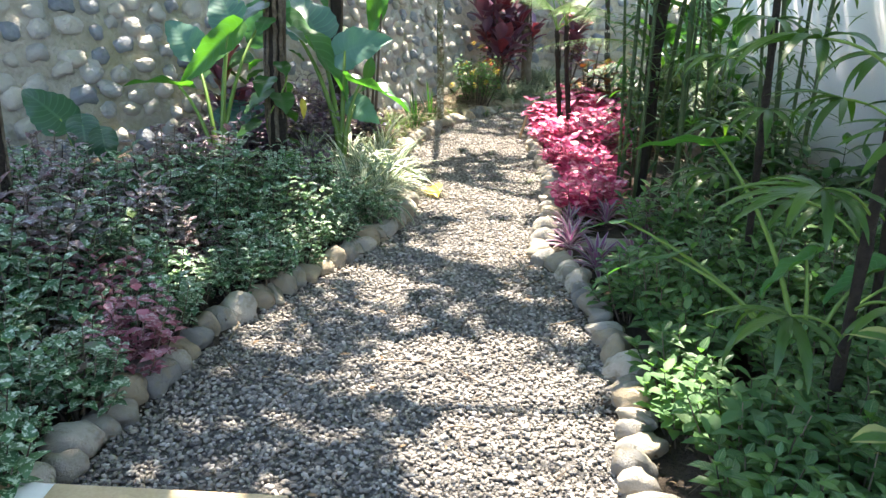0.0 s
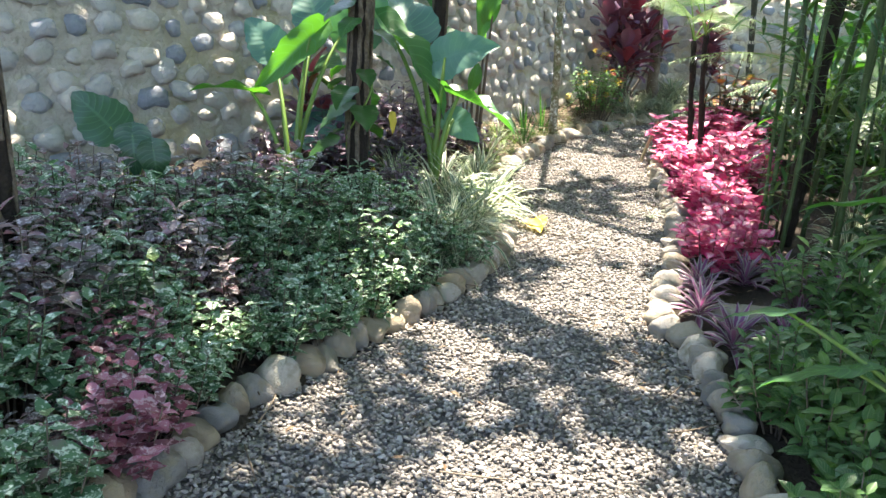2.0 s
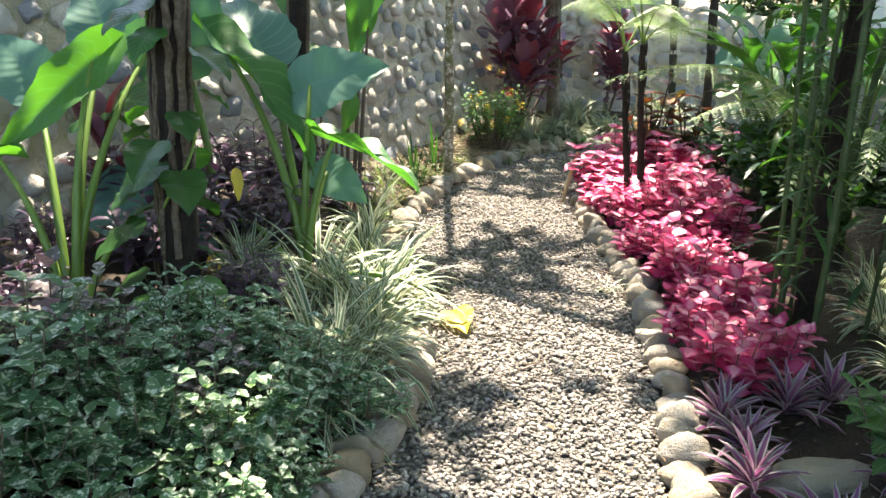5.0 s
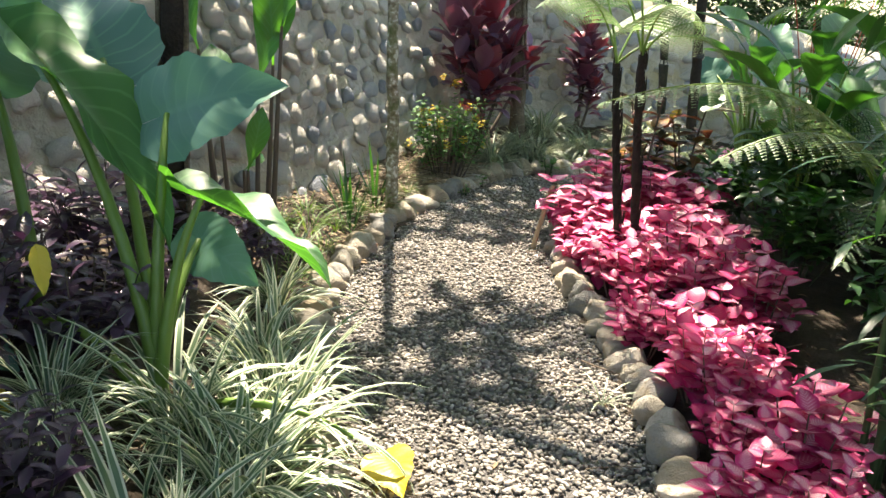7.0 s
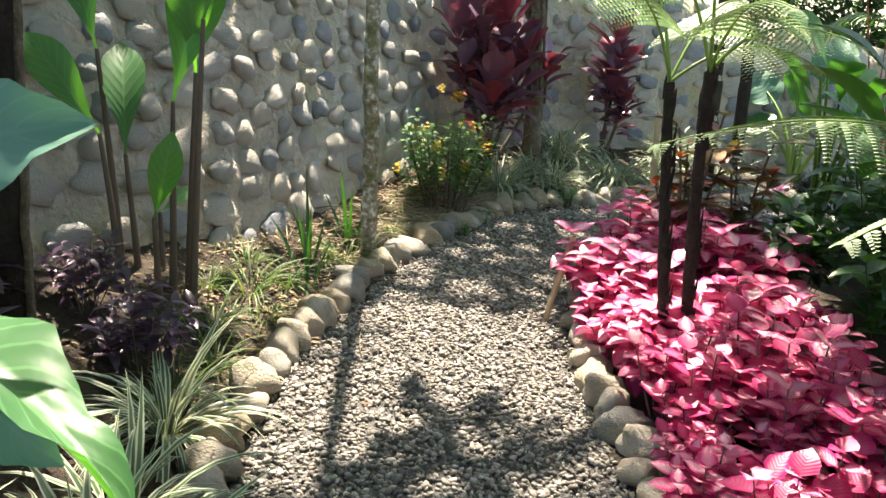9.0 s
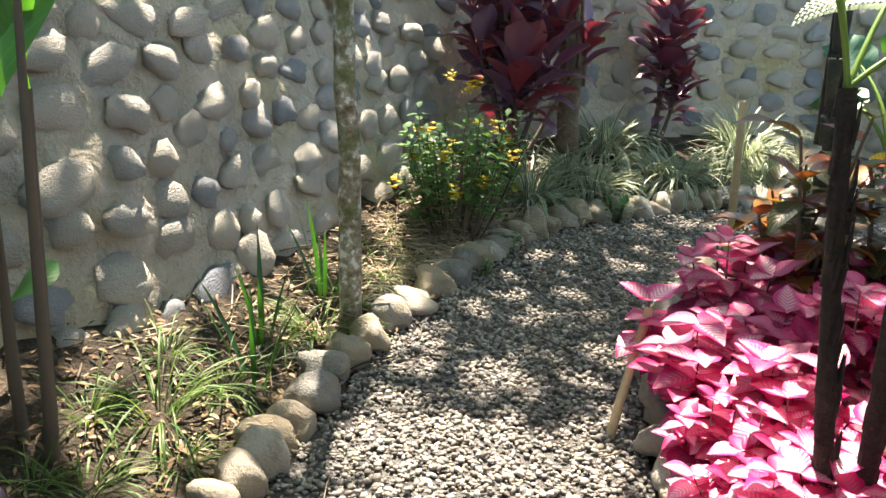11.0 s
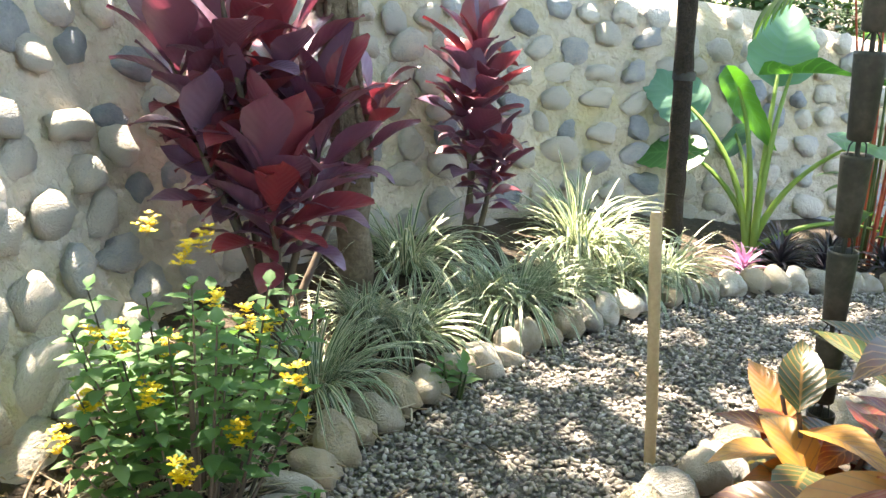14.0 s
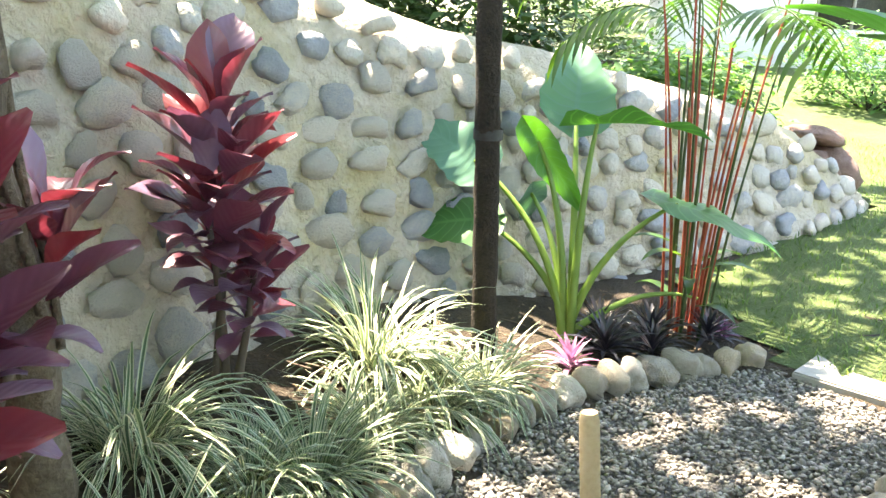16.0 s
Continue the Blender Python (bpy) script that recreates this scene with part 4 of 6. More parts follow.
for x, y in cov_spots:
    ex = np.interp(y, right_line[:, 1], right_line[:, 0])
    # lighter leaf colour stands in for sunlight on two stretches, plus a random few
    sunlit_copy = 1 if (x - ex < 0.5 and (2.2 < y < 2.7 or 3.1 < y < 3.4)) or rng.random() < 0.08 else 0
    plant("groundcover_plant", rng.choice(cover)[sunlit_copy], x, y, rng.uniform(0.8, 1.1), ("leafy dark green groundcover plant beside the path", "groundcover plant with leaves coloured light green as if in the sun")[sunlit_copy], "plant", "groundcover plants")

# pink plants
pinks = leafy_kind([PINK], TWIG, 5, stems=10, height=0.35, spread=0.17, pairs=5, leaf=0.092, width=0.088, tilt=0.3, seg=4, bend=0.45, fold=0.1)
big_pinks = leafy_kind([PINK], TWIG, 3, stems=9, height=0.41, spread=0.19, pairs=4, leaf=0.128, width=0.112, tilt=0.02, whorl=3, seg=5, bend=0.45, fold=0.2)
pk = []
tries = 0
while tries < 6000 and len(pk) < 56:
    tries += 1
    y = rng.uniform(5.35, 9.2)
    d = rng.uniform(0.13, 0.95)
    if d > 0.44 + 0.34 * min(1, max(0, (y - 5.9) / 2.0)):
        continue
    x = float(np.interp(y, right_line[:, 1], right_line[:, 0])) + d
    if y > 8.9 and d < 0.3:
        continue
    if min([9] + [math.hypot(x - a, y - b) for a, b in pk]) > 0.175:
        pk.append((x, y))
for x, y in pk:
    big = y > 7.7
    plant("pink_foliage_plant", rng.choice(big_pinks if big else pinks)[0], x, y, rng.uniform(0.62, 1.18), "bushy plant with crimson and pale pink veined leaves", "plant", "pink foliage plants")

# ---- yellow-flowering shrub ----
hl, hs = leafy_mesh(36, 0.70, 0.33, 12, 0.062, 0.042, 77, "ovate", 0.1)
shrub = thing("flowering_shrub", (0.33, 10.12, 0.03), "small airy green shrub with clusters of yellow flowers", "shrub")
part("foliage", hl, YELLOWSHRUB, shrub)
part("stem", hs, TWIG, shrub)
for dx, dy in ((0.03, 0.0), (-0.03, 0.02), (0.0, -0.04), (0.05, 0.05)):
    h = Heap()
    h.add(*tube_form(bezier((dx, dy, -0.04), (dx * 1.5, dy * 1.5, 0.2), (dx * 3, dy * 3, 0.42), 8), np.linspace(0.011, 0.006, 8), 6))
    part("stem", h, TWIG, shrub)
petal = leaf_form("petal", 3, 2, 1.0, 0.6, 0.5, 0.2)
for i in range(20):
    a, q = i * 2.4, math.sqrt((i + 0.5) / 20)
    z = 0.78 - 0.36 * q ** 2 + rng.uniform(-0.28, 0.04)
    at = Vector((0.32 * q * math.cos(a), 0.32 * q * math.sin(a), z))
    h = Heap()
    ms = []
    for j in range(18):
        c = at + Vector((rng.gauss(0, 0.5), rng.gauss(0, 0.5), rng.uniform(-1.2, 1.2))) * 0.026
        for w in range(4):
            b = w * 1.57 + j
            ms.append(aim(c, (math.cos(b), math.sin(b), 0.5), (0, 0, 1), rng.uniform(0.011, 0.018)))
    h.spread(petal, ms)
    part("flower_cluster", h, PETAL, shrub, "yellow flower cluster" if i == 0 else "")


# ---- rosettes ----
def rosette_mesh(count, length, width, mat, seed, low=0.25):
    r = random.Random(seed)
    h = Heap()
    f1, f2 = leaf_form("lance", 5, 2, 1.0, width / length, 0.45, 0.5), leaf_form("lance", 5, 2, 1.0, width / length, 0.9, 0.5)
    g1, g2 = [], []
    for i in range(count):
        k = i / count
        a, el = i * 2.4, low + 1.05 * k + r.uniform(-0.12, 0.12)
        (g1 if k > 0.5 else g2).append(aim((0, 0, 0.01 + 0.05 * k), (math.cos(a) * math.cos(el), math.sin(a) * math.cos(el), math.sin(el)), (0, 0, 1), length * r.uniform(0.8, 1.1) * (1 - 0.3 * k)))
    h.spread(f2, g2)
    h.spread(f1, g1)
    return h.mesh("leaves", mat)


rh = [rosette_mesh(26, 0.24, 0.036, RHOEO, i) for i in range(3)]
dk = [rosette_mesh(40, 0.27, 0.03, BROM, 10 + i) for i in range(2)]
pkr = rosette_mesh(22, 0.18, 0.03, BROM_PINK, 15)


def rosette(me, x, y, s, label, group="", lift=0.0):
    root = thing("rosette_plant", (x, y, gz(x, y) + lift), label, "bromeliad", group, rng.uniform(0, 6.28), s)
    part("foliage", me, None, root)


for i, (x, y, s) in enumerate(((0.80, 5.12, 0.9), (0.76, 4.72, 0.95), (1.05, 5.18, 0.95), (0.86, 4.38, 1.05), (1.06, 4.32, 1.1), (1.22, 5.22, 0.9), (0.82, 4.95, 0.8), (1.2, 4.7, 0.8), (1.45, 5.0, 0.9), (1.0, 5.42, 0.8), (1.5, 4.55, 0.9))):
    rosette(rh[i % 3], x, y, s, "purple rosette plant with grey-striped pointed leaves", "purple rosettes")
for x, y, s in ((3.30, 11.42, 0.95), (3.62, 11.42, 0.9), (3.86, 11.28, 0.8), (3.5, 11.32, 0.8), (3.42, 11.56, 0.85)):
    rosette(dk[rng.randrange(2)], x, y, s, "dark grey-purple bromeliad with narrow arching leaves", "dark bromeliads")
rosette(pkr, 3.06, 11.40, 1.0, "small pink and white bromeliad behind the border stones")
rosette(pkr, 3.96, 11.26, 0.6, "small magenta-centred bromeliad at the bed's end")


# ---- tree fern and fern fronds ----
pinna = leaf_form("lance", 4, 2, 1.0, 0.22, 0.4, 0.1)


def frond(root, start, mid, end, size, mat):
    """A feathered frond: a rachis with side pinnae, each with its own leaflets."""
    pts = bezier(start, mid, end, 26)
    h = Heap()
    h.add(*tube_form(pts, np.linspace(0.007, 0.002, 26), 5))
    stalk = part("frond_stalk", h, STALK, root)
    tan = np.gradient(pts, axis=0)
    ms = []
    for i in range(7, 26):
        k = (i - 7) / 18
        L = size * (0.35 + 0.65 * math.sin(math.pi * min(1, 0.28 + k * 0.72))) * (1 - 0.55 * k)
        t = Vector(tan[i]).normalized()
        side = t.cross(Vector((0, 0, 1))).normalized()
        up = side.cross(t)
        for sg in (-1, 1):
            d = (side * sg + t * 0.35 - Vector((0, 0, 0.3))).normalized()
            p0 = Vector(pts[i])
            n = max(6, int(L / 0.013))
            for j in range(n):
                q = (j + 0.5) / n
                c = p0 + d * L * q - Vector((0, 0, 0.25 * L * q * q))
                w = 0.024 * size / 0.3 * (1 - 0.7 * q) + 0.003
                for s2 in (-1, 1):
                    ms.append(aim(c, t * s2 + d * 0.5, up, (w * 2.3, w, w)))
    h = Heap()
    h.spread(leaf_form("lance", 2, 2, 1.0, 0.36, 0.3, 0.1), ms)
    part("frond_blade", h, mat, stalk)


fern = thing("tree_fern", (1.16, 7.95, 0.06), "young tree fern with two dark fibrous trunks and pale lacy fronds", "tree fern")
for (x0, y0), (x1, y1, z1) in (((-0.06, -0.09), (-0.18, 0.04, 1.06)), ((0.03, -0.05), (-0.13, -0.2, 1.12))):
    p = bezier((x0, y0, -0.05), ((x0 + x1) / 2 - 0.02, (y0 + y1) / 2, 0.5), (x1, y1, z1), 20)
    v, f, uv = tube_form(p, np.linspace(0.022, 0.017, 20) * (1 + 0.14 * nrg.random(20)), 9)
    h = Heap()
    h.add(v, f, uv)
    tr = part("trunk", h, DARK_BARK, fern)
    h = Heap()
    for i in range(70):
        k = rng.random()
        c = p[int(k * 19)]
        a = rng.uniform(0, 6.28)
        o = np.array([math.cos(a), math.sin(a), 0]) * 0.019
        h.add(*tube_form([c + o, c + o * 1.15 + (0, 0, 0.05), c + o * 1.1 + (0, 0, 0.1)], [0.006, 0.005, 0.001], 4))
    part("fibre", h, DARK_BARK, tr)
LOW, HIGH = np.array((-0.18, 0.04, 1.06)), np.array((-0.13, -0.2, 1.12))
for st, mid, en, sz in ((LOW, (-0.2, -0.1, 0.38), (-0.58, -0.3, 0.22), 0.25), (LOW, (-0.1, 0.2, 0.5), (-0.35, 0.6, 0.42), 0.25), (HIGH, (0.16, -0.1, 0.36), (0.52, -0.3, 0.16), 0.24), (HIGH, (-0.22, -0.06, 0.42), (-0.6, 0.0, 0.34), 0.24),
                        (LOW, (0.2, 0.2, 0.5), (0.5, 0.5, 0.42), 0.25), (HIGH, (0.0, -0.2, 0.42), (0.04, -0.62, 0.3), 0.24), (HIGH, (-0.15, -0.25, 0.45), (-0.35, -0.55, 0.38), 0.22), (LOW, (0.35, 0.05, 0.35), (0.72, 0.02, 0.12), 0.22)):
    rise = 1.2 if en[0] < -0.2 else 0.7
    mid, en = st + np.array(mid) * (0.75, 0.75, rise), st + np.array(en) * (0.75, 0.75, rise)
    frond(fern, st, mid, en, sz, FERN)
fern2 = thing("fern", (2.25, 7.55, 0.06), "fern with long arching pale green fronds", "fern")
h = Heap()
h.add(*tube_form([(0, 0, -0.05), (0, 0, 0.25), (0, 0, 0.45)], [0.05, 0.045, 0.035], 9))
part("trunk", h, DARK_BARK, fern2)
for mid, en, sz in (((-0.55, -0.35, 1.3), (-1.5, -0.3, 0.95), 0.34), ((-0.5, -0.5, 1.12), (-1.1, -0.62, 0.8), 0.3), ((-0.45, -0.12, 1.25), (-1.25, -0.02, 0.96), 0.32), ((0, -0.4, 1.0), (-0.35, -1.0, 0.6), 0.24), ((0.1, -0.3, 1.0), (0.2, -0.9, 0.55), 0.22), ((0.1, 0.3, 1.1), (0.2, 0.9, 0.8), 0.22), ((-0.2, -0.3, 0.8), (-0.65, -0.8, 0.45), 0.22)):
    frond(fern2, (0, 0, 0.43), mid, en, sz, FERN)


# ---- palms and canes ----
leaflet = [leaf_form("lance", 8, 2, 1.0, 0.13, b, 0.35) for b in (0.7, 1.2, 1.7)]


def fan_palm(base, height, fans, label, lean=(0, 0)):
    """A cane with fans of drooping leaflets: height, heading, size of each."""
    root = thing("lady_palm", base, label, "palm")
    pts = bezier((0, 0, -0.05), (lean[0] * 0.4, lean[1] * 0.4, height * 0.5), (lean[0], lean[1], height), 24)
    r = np.full(24, 0.018) + 0.004 * (np.arange(24) % 4 == 0)
    h = Heap()
    h.add(*tube_form(pts, r, 9))
    cane = part("cane", h, DARK_BARK, root, "dark fibrous cane")
    for z, a, size in fans:
        p = pts[min(23, int(z / height * 23))]
        out = np.array([math.cos(a), math.sin(a), 0])
        hub = p + out * size * 0.75 + np.array([0, 0, size * 0.35])
        h = Heap()
        h.add(*tube_form(bezier(p, p + out * size * 0.3 + np.array([0, 0, size * 0.35]), hub, 8), 0.005, 5))
        st = part("leaf_stalk", h, STALK, root)
        h = Heap()
        for i in range(9):
            b = a + (i - 4) * 0.42
            h.spread(leaflet[rng.randrange(3)], [aim(hub, (math.cos(b), math.sin(b), 0.15 + rng.uniform(-0.3, 0.1)), (0, 0, 1), size * rng.uniform(0.85, 1.15) * (1 - 0.04 * abs(i - 4)))])
        part("fan_leaf", h, PALM, st)


fan_palm((1.3, 2.45, 0.04), 2.3, [(0.55, 3.4, 0.30), (0.62, 0.2, 0.3), (0.6, 4.9, 0.28), (0.85, 2.2, 0.3), (0.95, 3.6, 0.32), (1.1, 4.6, 0.3), (1.15, 0.6, 0.3), (1.3, 3.1, 0.34), (1.4, 5.4, 0.3), (1.55, 2.6, 0.34), (1.7, 3.9, 0.32), (1.85, 4.9, 0.3), (2.0, 1.2, 0.3), (2.1, 3.2, 0.34)],
         "tall lady palm with drooping finger-like leaves beside the path", (0.04, 0.03))
fan_palm((1.75, 3.1, 0.05), 2.0, [(0.7, 3.3, 0.30), (0.9, 4.6, 0.3), (1.1, 2.6, 0.3), (1.3, 3.9, 0.32), (1.5, 5.0, 0.3), (1.7, 3.2, 0.32), (1.8, 1.5, 0.3)], "lady palm cane behind the groundcover", (-0.08, 0.02))
fan_palm((1.55, 4.0, 0.05), 1.5, [(0.6, 3.4, 0.28), (0.8, 2.4, 0.28), (0.95, 4.4, 0.28), (1.15, 3.3, 0.30), (1.35, 4.3, 0.28)], "lady palm cane behind the groundcover", (-0.04, 0.05))

# bamboo canes in the shade
nodes_r = lambda n: 0.009 + 0.003 * (np.arange(n) % 5 == 0)
for i in range(13):
    x, y = rng.uniform(1.2, 1.7), rng.uniform(4.95, 6.1)
    if i > 7:
        x, y = rng.uniform(1.7, 2.4), rng.uniform(4.6, 5.8)
    top = rng.uniform(1.6, 2.4)
    root = thing("bamboo_cane", (x, y, gz(x, y) - 0.02), "thin dark green bamboo cane in a shaded clump", "bamboo", "bamboo canes")
    pts = bezier((0, 0, 0), (rng.uniform(-0.05, 0.05), rng.uniform(-0.05, 0.05), top / 2), (rng.uniform(-0.25, 0.25), rng.uniform(-0.25, 0.25), top), 30)
    h = Heap()
    h.add(*tube_form(pts, nodes_r(30) * rng.uniform(0.8, 2.0), 7))
    part("cane", h, GREEN_CANE, root)
    h = Heap()
    ms = []
    for j in range(70):
        p = pts[rng.randrange(6, 30)] + nrg.normal(0, 0.09, 3)
        a = rng.uniform(0, 6.28)
        ms.append(aim(p, (math.cos(a), math.sin(a), rng.uniform(-0.6, 0.3)), (0, 0, 1), rng.uniform(0.11, 0.2)))
    h.spread(leaf_form("lance", 4, 2, 1.0, 0.14, 0.7, 0.2), ms)
    part("foliage", h, PALM if i % 3 else DEEP, root)

trunk("tree", [(1.42, 5.95, 0.0), (1.43, 5.95, 1.0), (1.46, 5.97, 2.3)], [0.045, 0.042, 0.04], DARK_BARK, "dark upright trunk among the bamboo", "tree", 0.2, 10, 8, DARK_BARK)
trunk("tree_fern_stump", [(2.05, 6.65, 0.0), (2.05, 6.66, 0.25), (2.06, 6.67, 0.46)], [0.12, 0.11, 0.105], BARK, "short reddish-brown fern stump planter", "stump", 0.25, 14)

# broad-leaved plants in the deep shade behind
broad = leafy_kind([DEEP], GREEN_CANE, 3, stems=11, height=0.75, spread=0.34, pairs=6, leaf=0.22, width=0.10, tilt=0.25, seg=5, bend=0.9)
for x, y, s in ((1.75, 5.2, 0.7), (2.15, 5.7, 0.8), (2.35, 6.3, 0.9), (2.0, 6.9, 0.6), (2.4, 7.2, 1.0), (1.95, 7.75, 0.75), (2.3, 8.3, 1.05), (1.9, 8.6, 0.7), (2.6, 8.9, 1.2), (2.3, 4.7, 0.9), (2.5, 3.6, 0.8), (2.4, 2.6, 0.8), (1.95, 2.3, 0.55), (3.1, 9.2, 1.3), (2.6, 9.4, 0.8)):
    plant("broadleaf_shrub", rng.choice(broad)[0], x, y, s, "dark green broad-leaved shrub in deep shade", "shrub", "broadleaf shrubs")
bigl = leaf_form("paddle", 10, 4, 1.0, 0.34, 0.8, 0.3, 0.02)
for bx_, by_, n_, s_ in ((2.55, 9.0, 9, 0.62), (3.3, 9.4, 8, 0.6), (2.9, 8.95, 7, 0.55), (2.2, 8.35, 9, 0.62), (2.5, 7.85, 9, 0.66), (2.45, 9.6, 8, 0.6)):
    root = thing("heliconia", (bx_, by_, gz(bx_, by_)), "leafy heliconia with broad upright green leaves", "plant", "heliconias")
    for i in range(n_):
        a = i * 2.4
        hgt = rng.uniform(0.5, 1.05)
        e = np.array([0.14 * math.cos(a), 0.14 * math.sin(a), hgt])
        h = Heap()
        h.add(*tube_form(bezier((0.03 * math.cos(a), 0.03 * math.sin(a), -0.02), (0.04 * math.cos(a), 0.04 * math.sin(a), hgt * 0.6), e, 8), np.linspace(0.014, 0.007, 8), 6))
        st = part("stalk", h, STALK, root)
        h = Heap()
        h.spread(bigl, [aim(e, (math.cos(a) * 0.7, math.sin(a) * 0.7, 0.75), (0, 0, 1), s_ * rng.uniform(0.8, 1.1))])
        part("leaf", h, DEEP if i % 3 else ALOCASIA, st)

# upright canes with tall leaves by the wall
cn = thing("heliconia", (-0.82, 8.12, 0.05), "heliconia with tall dark canes and long upright leaves by the wall", "plant", "heliconias")
for i, (dx, dy, hgt, a, s_, el) in enumerate(((-0.12, 0.05, 0.62, 1.9, 0.5, 1.25), (0.02, -0.02, 0.85, 0.4, 0.62, 1.35), (0.06, 0.04, 0.95, 4.8, 0.55, 1.2), (-0.15, -0.04, 0.72, 3.3, 0.45, 1.0), (0.0, -0.12, 0.45, 5.4, 0.34, 1.1), (-0.2, 0.1, 1.0, 2.6, 0.5, 1.2), (0.1, -0.05, 1.15, 0.0, 0.5, 1.3), (-0.05, 0.1, 0.38, 0.9, 0.2, 0.5))):
    e = np.array([dx * 1.5, dy * 1.5, hgt])
    h = Heap()
    h.add(*tube_form(bezier((dx, dy, -0.05), (dx * 1.2, dy * 1.2, hgt * 0.5), e, 12), np.linspace(0.018, 0.008, 12), 7))
    st = part("cane", h, TWIG, cn, "dark brown cane")
    h = Heap()
    h.spread(bigl, [aim(e, (math.cos(a) * math.cos(el), math.sin(a) * math.cos(el), math.sin(el)), (0.3, -0.9, 0.3), (s_ * 1.0, s_, s_))])
    part("leaf", h, ALOCASIA, st)

# dark purple bushes behind the elephant ears
purple = leafy_kind([DARKBUSH], TWIG, 2, stems=14, height=0.5, spread=0.28, pairs=6, leaf=0.14, width=0.05, tilt=0.2, kind="lance", seg=4, bend=0.8)
for x, y, s in ((-1.15, 6.95, 0.95), (-1.45, 7.0, 0.8), (-0.75, 7.55, 0.6), (-1.3, 6.15, 0.65), (-0.95, 6.7, 0.6), (-1.75, 5.75, 0.6), (-1.0, 7.75, 0.5), (-1.3, 5.75, 0.85), (-1.5, 6.3, 1.0), (-1.05, 6.25, 0.8), (-0.9, 5.5, 0.55), (-1.65, 5.3, 0.5)):
    plant("purple_bush", rng.choice(purple)[0], x, y, s, "dark purple bush with long glossy leaves", "shrub", "purple bushes")

# vine leaves climbing the dark trunk
vine = thing("climbing_vine", (-1.12, 5.38, 0.2), "green vine with heart-shaped leaves climbing a trunk", "vine")
h, ms = Heap(), []
for i in range(34):
    a = rng.uniform(0, 6.28)
    z = rng.uniform(0.05, 1.9)
    off = rng.uniform(0.07, 0.17)
    ms.append((aim((off * math.cos(a), off * math.sin(a) + 0.03, z), (math.cos(a), math.sin(a), -0.5), (math.cos(a), math.sin(a), 0.8), rng.uniform(0.11, 0.24)), i))
for m, i in ms:
    h = Heap()
    h.spread(hearts[i % 3], [m])
    part("leaf", h, DEEP if i % 3 else ALOCASIA, vine)
h = Heap()
th = np.linspace(0, 14, 60)
h.add(*tube_form(np.stack([0.068 * np.cos(th), 0.068 * np.sin(th) + 0.025, np.linspace(0, 1.6, 60)], 1), 0.006, 5))
part("stem", h, STALK, vine)
for x, y, z, a in ((-1.07, 6.06, 0.64, 0.4), (-1.14, 5.9, 0.30, 1.2), (-0.72, 7.0, 1.5, 0.2)):
    lf = thing("yellowed_leaf", (x, y, z), "yellowed leaf hanging from a vine stem", "leaf")
    h = Heap()
    h.spread(hearts[1], [aim((0, 0, 0), (0.15, -0.1, -1), (math.cos(a), -1, 0.2), (0.07, 0.15, 0.1))])
    part("blade", h, YELLOW_LEAF, lf)

# ---- croton ----
croton_forms = []
for L, W, bd in ((0.22, 0.11, 0.5), (0.26, 0.125, 0.9), (0.19, 0.10, 0.3)):
    h = Heap()
    h.add(*leaf_form("ovate", 7, 4, L, W, bd, 0.25, 0.03))
    croton_forms.append(h.mesh("leaf", CROTON))
for bx_, by_, hh_, n_ in ((1.48, 9.18, 0.52, 40), (1.62, 9.42, 0.55, 44), (1.5, 9.02, 0.86, 48), (1.8, 9.1, 0.7, 40)):
    root = thing("croton", (bx_, by_, gz(bx_, by_)), "croton with glossy orange, red and dark green leaves", "shrub", "crotons")
    for q in range(4):
        e = (0.13 * math.cos(q * 1.7), 0.13 * math.sin(q * 1.7), hh_ * (0.7 + 0.1 * q))
        pts = bezier((0, 0, -0.02), (e[0] * 0.4, e[1] * 0.4, e[2] * 0.6), e, 10)
        h = Heap()
        h.add(*tube_form(pts, np.linspace(0.009, 0.005, 10), 6))
        st = part("stem", h, TWIG, root)
        for i in range(n_ // 4):
            k = 0.3 + 0.7 * i / (n_ / 4 - 1)
            p = pts[min(9, int(k * 9))]
            a = i * 2.4 + q
            el = -0.2 + 0.65 * k * k + rng.uniform(-0.3, 0.3)
            ob = new("leaf", croton_forms[rng.randrange(3)])
            ob.parent = st
            ob.matrix_basis = Matrix(aim(p, (math.cos(a) * math.cos(el), math.sin(a) * math.cos(el), math.sin(el)), (0, 0, 1), rng.uniform(0.75, 1.1)).tolist())

# ---- red cane palm ----
rp = thing("sealing_wax_palm", (3.86, 11.42, 0.05), "clump of slender red-stemmed palm canes", "palm")
